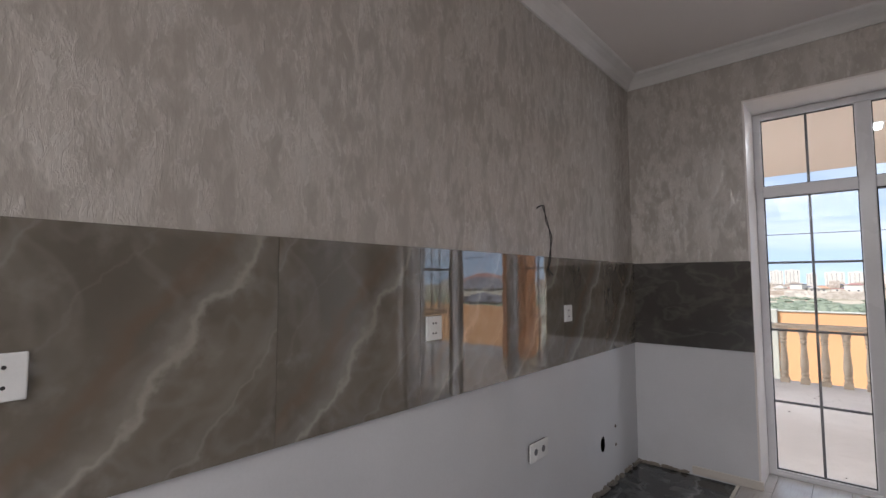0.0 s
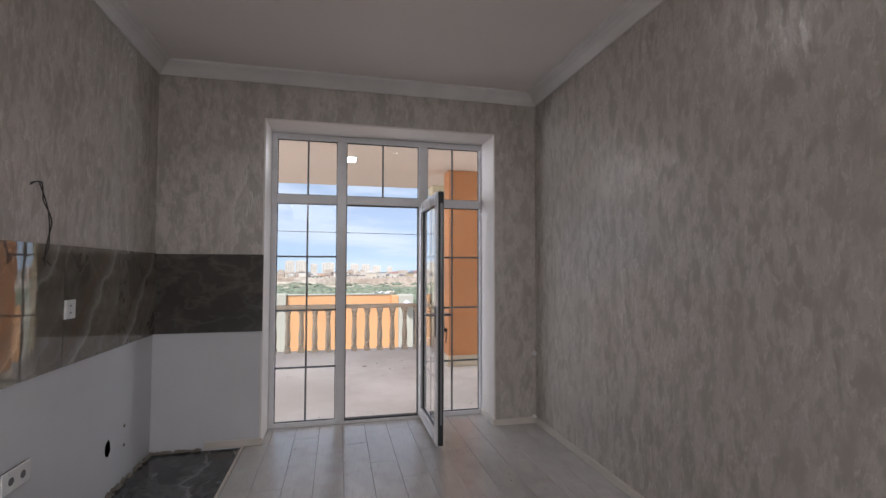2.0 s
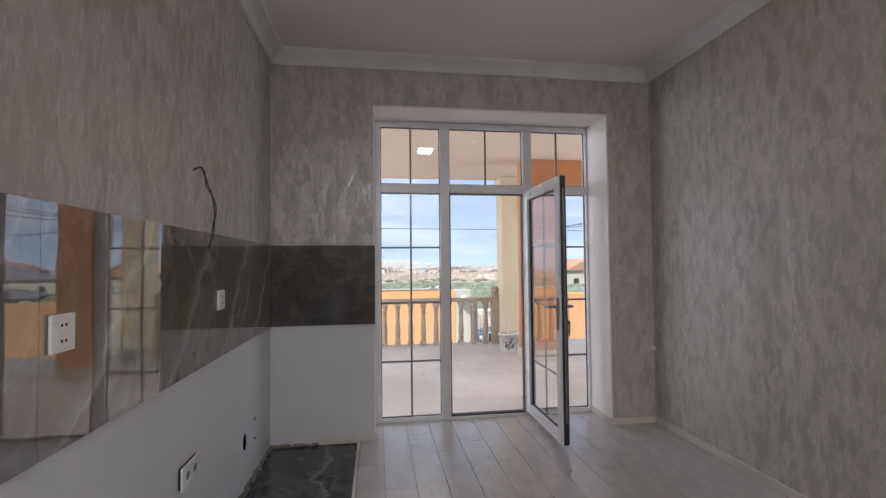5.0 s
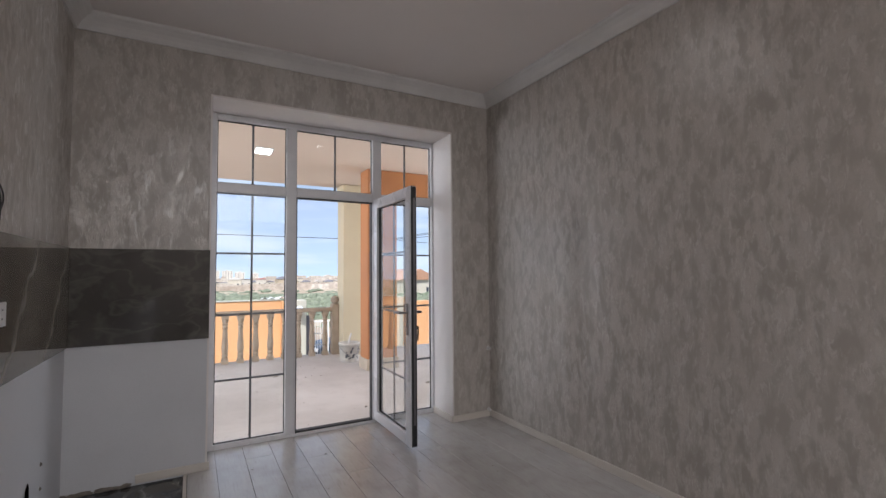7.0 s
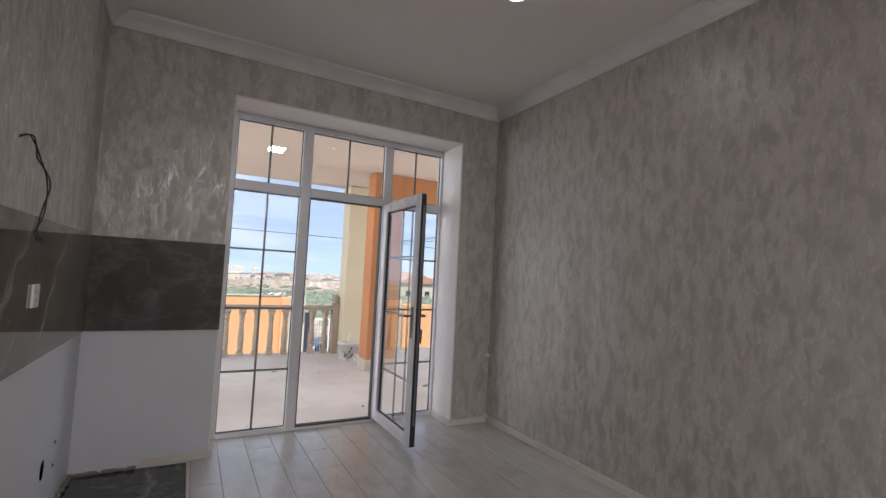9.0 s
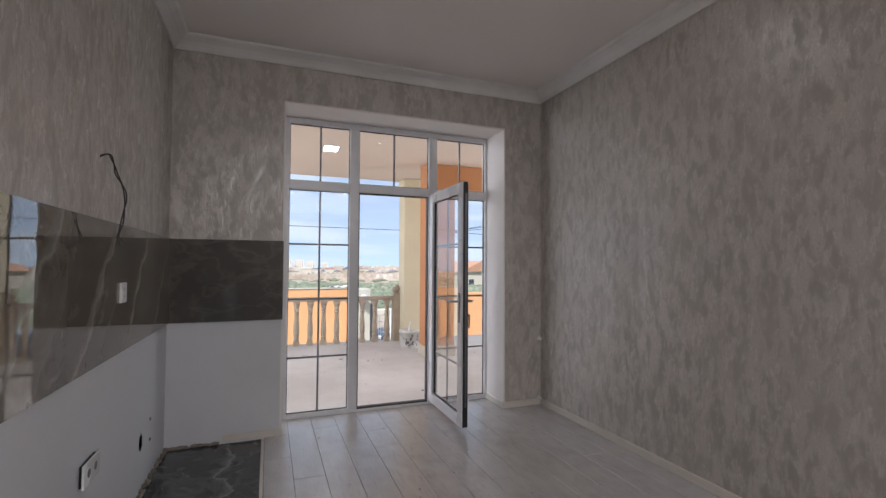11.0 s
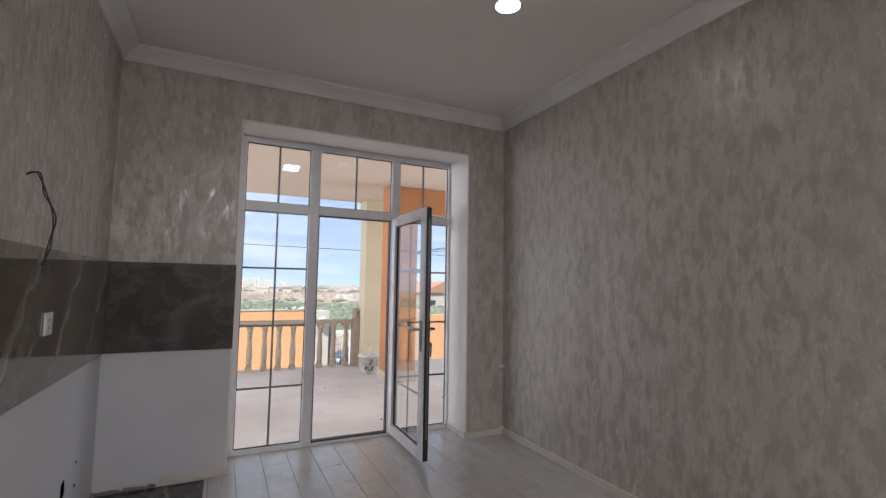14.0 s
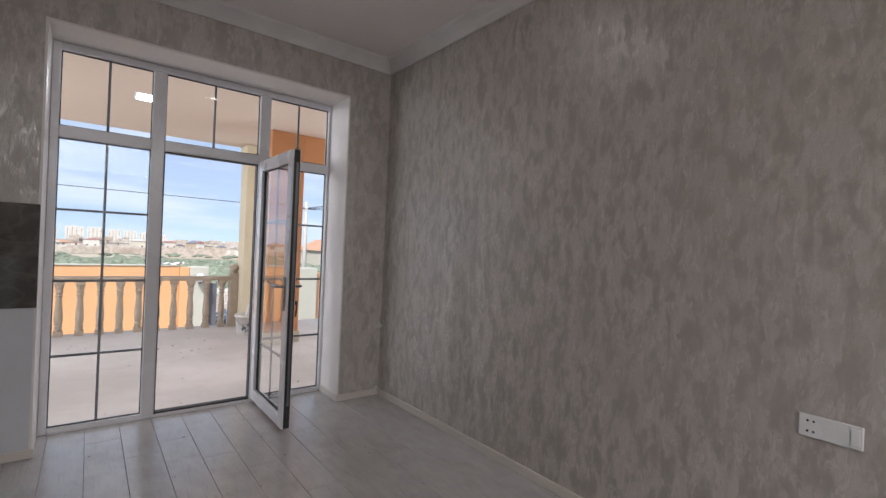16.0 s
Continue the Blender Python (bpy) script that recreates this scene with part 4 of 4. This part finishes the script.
def room_things():
    # sockets on the splashback
    pat = [(-0.008, 0.02), (0.008, 0.02), (-0.008, -0.02), (0.008, -0.02)]
    socket_plate("socket", "large white double socket on the glossy brown vein tiles", pose(XL + 0.014, 0.138, 1.195), 0.09, 0.096, pat)
    socket_plate("socket", "white double socket standing proud of the brown tiles", pose(XL + 0.014, 1.4, 1.19), 0.09, 0.096, pat)
    socket_plate("switch", "narrow white switch plate on the brown tiles", pose(XL + 0.014, 2.575, 1.182), 0.092, 0.098, [])
    for dz in (0.018, -0.018):
        boxes("mark", M["muntin"], bpy.data.objects["switch"], (0.009, 0.0098, -0.008, 0.008, dz - 0.004, dz + 0.004))
    t = socket_plate("socket", "pair of round sockets low on the white wall", pose(XL + 0.012, 2.214, 0.488), 0.182, 0.094, [(-0.038, 0.0), (0.038, 0.0)], "round")
    boxes("back_gap", M["dark"], t, (-0.011, -0.001, -0.08, 0.08, -0.042, 0.042))
    # double plate on the right wall
    t = socket_plate("socket", "long white socket and switch on grey plaster", pose(XR, 0.551, 0.754, 0, 0, 180), 0.181, 0.081, [(-0.046, 0.019), (-0.064, 0.019), (-0.046, -0.019), (-0.064, -0.019)])
    boxes("rocker", M["plate"], t, (0.0088, 0.0125, 0.058, 0.082, -0.028, 0.028), bevel=0.001)
    # wire out of the wall
    w = thing("loose_wire", "black electric cable hanging out of the wall above the splashback", "cable", at=(XL, 2.29, 1.79))
    pts = [(-0.01, -0.035, -0.02), (0.01, -0.02, 0.0), (0.03, -0.01, 0.004), (0.038, -0.02, -0.012), (0.055, -0.035, -0.05), (0.062, -0.04, -0.085), (0.085, -0.06, -0.12), (0.103, -0.07, -0.16), (0.108, -0.07, -0.2), (0.1, -0.066, -0.25), (0.093, -0.06, -0.3), (0.083, -0.055, -0.335), (0.076, -0.055, -0.36)]
    for k, side in enumerate((0.0, math.pi)):
        tube("cable", [(x + 0.005 * math.cos(1.3 * q + side), y + 0.005 * math.sin(1.3 * q + side), z) for q, (x, y, z) in enumerate(pts)], 0.0027, M["cable"], w)
        tube("bare_end", [(0.076 + 0.006 * k, -0.055, -0.358), (0.086 + 0.008 * k, -0.06 + 0.012 * k, -0.372), (0.082 + 0.022 * k, -0.05, -0.386)], 0.0026, M["cable"], w)
    # drain hole and two water stubs
    hl = thing("drain_hole", "rough black drain hole broken into the white wall", "hole", at=(XL, 3.07, 0.285))
    bm = bmesh.new()
    rnd = random.Random(3)
    vs = [bm.verts.new((0.002, 0.034 * math.cos(a) * rnd.uniform(0.8, 1.15), 0.052 * math.sin(a) * rnd.uniform(0.85, 1.15))) for a in np.linspace(0, 2 * math.pi, 15)[:-1]]
    bm.faces.new(vs)
    bmesh.ops.solidify(bm, geom=bm.faces[:], thickness=0.002)
    part("opening", bm, M["dark"], hl)
    for z in (0.353, 0.228):
        s = thing("pipe_stub", "small capped water pipe stub in the white wall", "pipe", "pipe stubs", at=(XL, 3.29, z))
        bm = bmesh.new()
        ring(bm, [(0.011, 0), (0.011, 0.002), (0.008, 0.003), (0.006, 0.007), (0.003, 0.008)], 14)
        o = part("stub", bm, M["grime"], s, "dull brass stub")
        o.matrix_basis = pose(0, 0, 0, 0, 90, 0)
    for z in (0.622, 0.058):
        s = thing("wall_plug", "white plastic pipe plug near the corner", "pipe plug", "radiator pipe plugs", at=(XR - 0.02, YN, z))
        bm = bmesh.new()
        ring(bm, [(0.02, 0), (0.02, 0.004), (0.012, 0.006), (0.012, 0.03), (0.008, 0.034)], 16)
        o = part("plug", bm, M["plate"], s)
        o.matrix_basis = pose(0, 0, 0, 90, 0, 0)
    lamp("downlight", 0.9, 2.125, H, 0.07, M["glow"], "lit round white recessed downlight")


# ---- tiles and planks ----
def splashback():
    bm = bmesh.new()
    z0, z1 = band_z(YS), band_z(YN)
    prism(bm, [(YS, z0 + 0.004), (YN, z1 + 0.004), (YN, z1 + 0.61), (YS, z0 + 0.61)], XL + 0.0005, XL + 0.004, "x")
    s = tagged(part("splashback_bed", bm, M["grout"]), "tile adhesive behind the splashback", kind="structure")
    # tiles 0.6 m square along the west wall, each a little higher towards the near end
    def sheared(w, first):
        bm = bmesh.new()
        vs = []
        for x in (0.0, 0.009):
            for y, z in ((0.0006, 0.0), (w - 0.0006, 0.0), (w - 0.0006, 0.616), (0.0006, 0.616)):
                vs.append(bm.verts.new((x, y, z + 0.003 * (0.6 - y))))
        for f in ((0, 1, 2, 3), (7, 6, 5, 4), (0, 4, 5, 1), (1, 5, 6, 2), (2, 6, 7, 3), (3, 7, 4, 0)):
            bm.faces.new([vs[i] for i in f])
        return part("wall_tile", bm, M["tile"], s)
    base = None
    for k in range(13):
        y = YN - 0.6 * (k + 1)
        if base is None:
            base = sheared(0.6, True)
            o = base
        else:
            o = new("wall_tile", base.data)
            o.parent = s
        o.location = (XL + 0.0045, y, band_z(y + 0.6))
    n = tagged(boxes("splashback_north_bed", M["grout"], None, (XL + 0.014, OX0 - 0.002, YN - 0.004, YN - 0.0005, 0.895, 1.498)), "tile adhesive behind the splashback", kind="structure")
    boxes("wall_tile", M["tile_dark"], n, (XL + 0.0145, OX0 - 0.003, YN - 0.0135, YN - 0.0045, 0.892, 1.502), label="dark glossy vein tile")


def floor_tiles(fl):
    bm = bmesh.new()
    box(bm, -0.321, 0.321, -0.5985, 0.5985, 0, 0.009, 0.001)
    first = part("floor_tile", bm, M["tile_floor"], fl, "black marble effect floor tile")
    for k in range(6):
        o = first if k == 0 else new("floor_tile", first.data)
        o.parent = fl
        o.location = (XL + 0.001 + 0.3215, YN - 0.6 - 1.2 * k, -0.021)
    boxes("edge_strip", M["base"], fl, (-0.556, -0.537, YS, YN - 0.015, -0.012, 0.002), label="pale edge strip")
    rnd = random.Random(5)
    bm = bmesh.new()
    for i in range(90):
        y = rnd.uniform(1.2, YN)
        bmesh.ops.create_icosphere(bm, subdivisions=1, radius=1, matrix=Matrix.Translation((XL + rnd.uniform(0, 0.02), y, rnd.uniform(-0.01, 0.01))) @ Matrix.Diagonal((0.012, rnd.uniform(0.02, 0.05), rnd.uniform(0.006, 0.02), 1)))
    for i in range(26):
        x = rnd.uniform(XL, -0.85)
        bmesh.ops.create_icosphere(bm, subdivisions=1, radius=1, matrix=Matrix.Translation((x, YN - rnd.uniform(0, 0.015), rnd.uniform(-0.01, 0.008))) @ Matrix.Diagonal((rnd.uniform(0.02, 0.05), 0.012, rnd.uniform(0.005, 0.014), 1)))
    tagged(part("mortar_edge", bm, M["grime"]), "rough grey mortar along the wall foot", "mortar", kind="structure")


def planks(fl):
    w, L = 0.1915, 1.38
    rnd = random.Random(7)
    cache = {}
    i = 0
    x = -0.552
    y_off = {0: 1.9, 1: 1.55, 2: 2.4, 3: 2.05, 4: 3.58, 5: 3.2, 6: 2.93, 7: 2.5, 8: 3.3, 9: 2.1, 10: 3.0, 11: 2.6, 12: 3.4}
    while x < XR:
        x1 = min(x + w, XR)
        x0 = max(x, -0.535)
        inside = min(x1, OX1) - max(x0, OX0)
        top = FY if inside > (x1 - x0) * 0.98 else YN
        if top == YN and inside > 0.01:
            q0, q1 = max(x0, OX0), min(x1, OX1)
            boxes("plank", M["wood"], fl, (q0 + 0.0005, q1 - 0.0005, YN + 0.0005, FY - 0.0005, -0.008, 0))
        j = y_off.get(i, 2.0)
        while j < top:
            j += L
        cuts = [top]
        j -= L
        while j > YS:
            cuts.append(j)
            j -= L
        cuts.append(YS)
        for a, b in zip(cuts, cuts[1:]):
            if a - b < 0.02:
                continue
            key = (round(x1 - x0, 3), round(a - b, 3))
            if key not in cache:
                bm = bmesh.new()
                hw, hl = (x1 - x0) / 2 - 0.0008, (a - b) / 2 - 0.0008
                box(bm, -hw, hw, -hl, hl, 0, 0.008)
                es = [e for e in bm.edges if all(v.co.z > 0.007 for v in e.verts)]
                bmesh.ops.bevel(bm, geom=es, offset=0.0016, segments=1, affect="EDGES")
                cache[key] = part("plank", bm, M["wood"], fl)
                o = cache[key]
            else:
                o = new("plank", cache[key].data)
                o.parent = fl
            o.location = ((x0 + x1) / 2, (a + b) / 2, -0.008 + rnd.uniform(-0.0002, 0.0002))
        x = x1 if x1 < XR else XR + 1
        i += 1


def hall():
    """What shows of the hall through the side doorway."""
    x1 = XR + 2.1
    tagged(boxes("hall_walls", M["white"], None, (x1, x1 + 0.1, -2.2, 1.6, -0.1, H), (XR + 0.14, x1, 1.5, 1.6, -0.1, H), (XR + 0.14, x1, -2.3, -2.2, -0.1, H)), "plain white hall walls", kind="structure")
    tagged(boxes("hall_floor", M["ceiling"], None, (XR + 0.001, x1, -2.2, 1.5, -0.1, -0.002)), "pale glossy hall floor", kind="structure")
    tagged(boxes("hall_ceiling", M["ceiling"], None, (XR + 0.14, x1, -2.2, 1.5, H, H + 0.1)), "white hall ceiling", kind="structure")
    q = tagged(new("door_3"), "closed white hall door with a lever handle and keys", kind="structure")
    boxes("door_leaf", M["white"], q, (x1 - 0.04, x1 - 0.002, -0.42, 0.44, 0.0, 2.1), bevel=0.004)
    boxes("door_casing", M["base"], q, (x1 - 0.03, x1 - 0.001, 0.441, 0.462, 0.0, 2.1), (x1 - 0.03, x1 - 0.001, -0.46, 1.0, 2.101, 2.13))
    boxes("white_panel", M["white"], q, (x1 - 0.016, x1 - 0.001, 0.463, 1.0, 0.656, 2.1))
    tube("handle", [(x1 - 0.04, 0.405, 1.125), (x1 - 0.09, 0.405, 1.125), (x1 - 0.095, 0.38, 1.125), (x1 - 0.092, 0.29, 1.123)], 0.01, M["dark"], q, "dark lever handle")
    boxes("key", M["dark"], q, (x1 - 0.06, x1 - 0.04, 0.4, 0.41, 1.04, 1.065), (x1 - 0.062, x1 - 0.058, 0.396, 0.416, 0.97, 1.04), label="hanging keys")
    socket_plate("socket", "small white socket on the hall wall", pose(x1 - 0.016, 0.52, 1.042, 0, 0, 180), 0.088, 0.088, [(-0.01, 0.018), (0.01, 0.018), (-0.01, -0.018), (0.01, -0.018)])
    d = tagged(new("door_2"), "white door frame of the hall doorway with a dark hinge", "door frame", kind="structure")
    boxes("door_casing", M["base"], d, (XR - 0.012, XR, DY1 - 0.005, DY1 + 0.02, 0, DZ + 0.03), (XR - 0.012, XR, DY0 - 0.03, DY0 + 0.005, 0, DZ + 0.03), (XR - 0.012, XR, DY0 + 0.005, DY1 - 0.005, DZ - 0.005, DZ + 0.03), bevel=0.003)
    boxes("door_lining", M["base"], d, (XR, XR + 0.14, DY1 - 0.006, DY1, 0, DZ), (XR, XR + 0.14, DY0, DY0 + 0.02, 0, DZ), (XR, XR + 0.14, DY0 + 0.02, DY1 - 0.02, DZ - 0.02, DZ))
    boxes("hinge", M["dark"], d, (XR - 0.02, XR + 0.03, DY1 - 0.03, DY1 - 0.021, 0.993, 1.104), bevel=0.002)


def debris():
    rnd = random.Random(21)
    for name, n, xs, ys, z, mat, lo, hi, label in (("terrace_crumbs", 60, (-1.2, 3.0), (4.4, 8.4), TZ, M["grime"], 0.004, 0.016, "crumbs of mortar scattered on the terrace floor"),
                                                    ("floor_crumbs", 45, (-0.5, 1.7), (1.8, 3.7), 0.0, M["grime"], 0.003, 0.008, "crumbs of dirt on the laminate floor")):
        bm = bmesh.new()
        for _ in range(n):
            sx = rnd.uniform(lo, hi)
            m = Matrix.Translation((rnd.uniform(*xs), rnd.uniform(*ys), z + sx * 0.25)) @ Matrix.Rotation(rnd.uniform(0, 3), 4, "Z") @ Matrix.Diagonal((sx, sx * rnd.uniform(0.4, 1), sx * 0.45, 1))
            bmesh.ops.create_icosphere(bm, subdivisions=1, radius=1, matrix=m)
        tagged(part(name, bm, mat), label, "debris", kind="stuff")
    for x, y, a, w in ((0.62, 7.6, 0.4, 0.05), (1.3, 5.4, 1.2, 0.03), (2.5, 6.1, 0.7, 0.1), (2.7, 6.3, 1.5, 0.12)):
        t = thing("cement_scrap", "flat flake of grey cement on the terrace floor", "debris", "cement scraps on the terrace", at=(x, y, TZ))
        t.rotation_euler = (0, 0, a)
        bm = bmesh.new()
        vs = [bm.verts.new((w * math.cos(q) * rnd.uniform(0.6, 1.1), 0.5 * w * math.sin(q) * rnd.uniform(0.6, 1.1), 0.0005)) for q in np.linspace(0, 2 * math.pi, 10)[:-1]]
        f = bm.faces.new(vs)
        up = bmesh.ops.extrude_face_region(bm, geom=[f])["geom"]
        bmesh.ops.translate(bm, vec=(0, 0, 0.008), verts=[v for v in up if isinstance(v, bmesh.types.BMVert)])
        part("flake", bm, M["grime"], t)


shell()
cornice()
baseboards()
window_unit()
terrace_door()
terrace()
distance()
hall()
room_things()
debris()
splashback()
fl = floor_structure()
floor_tiles(fl)
planks(fl)
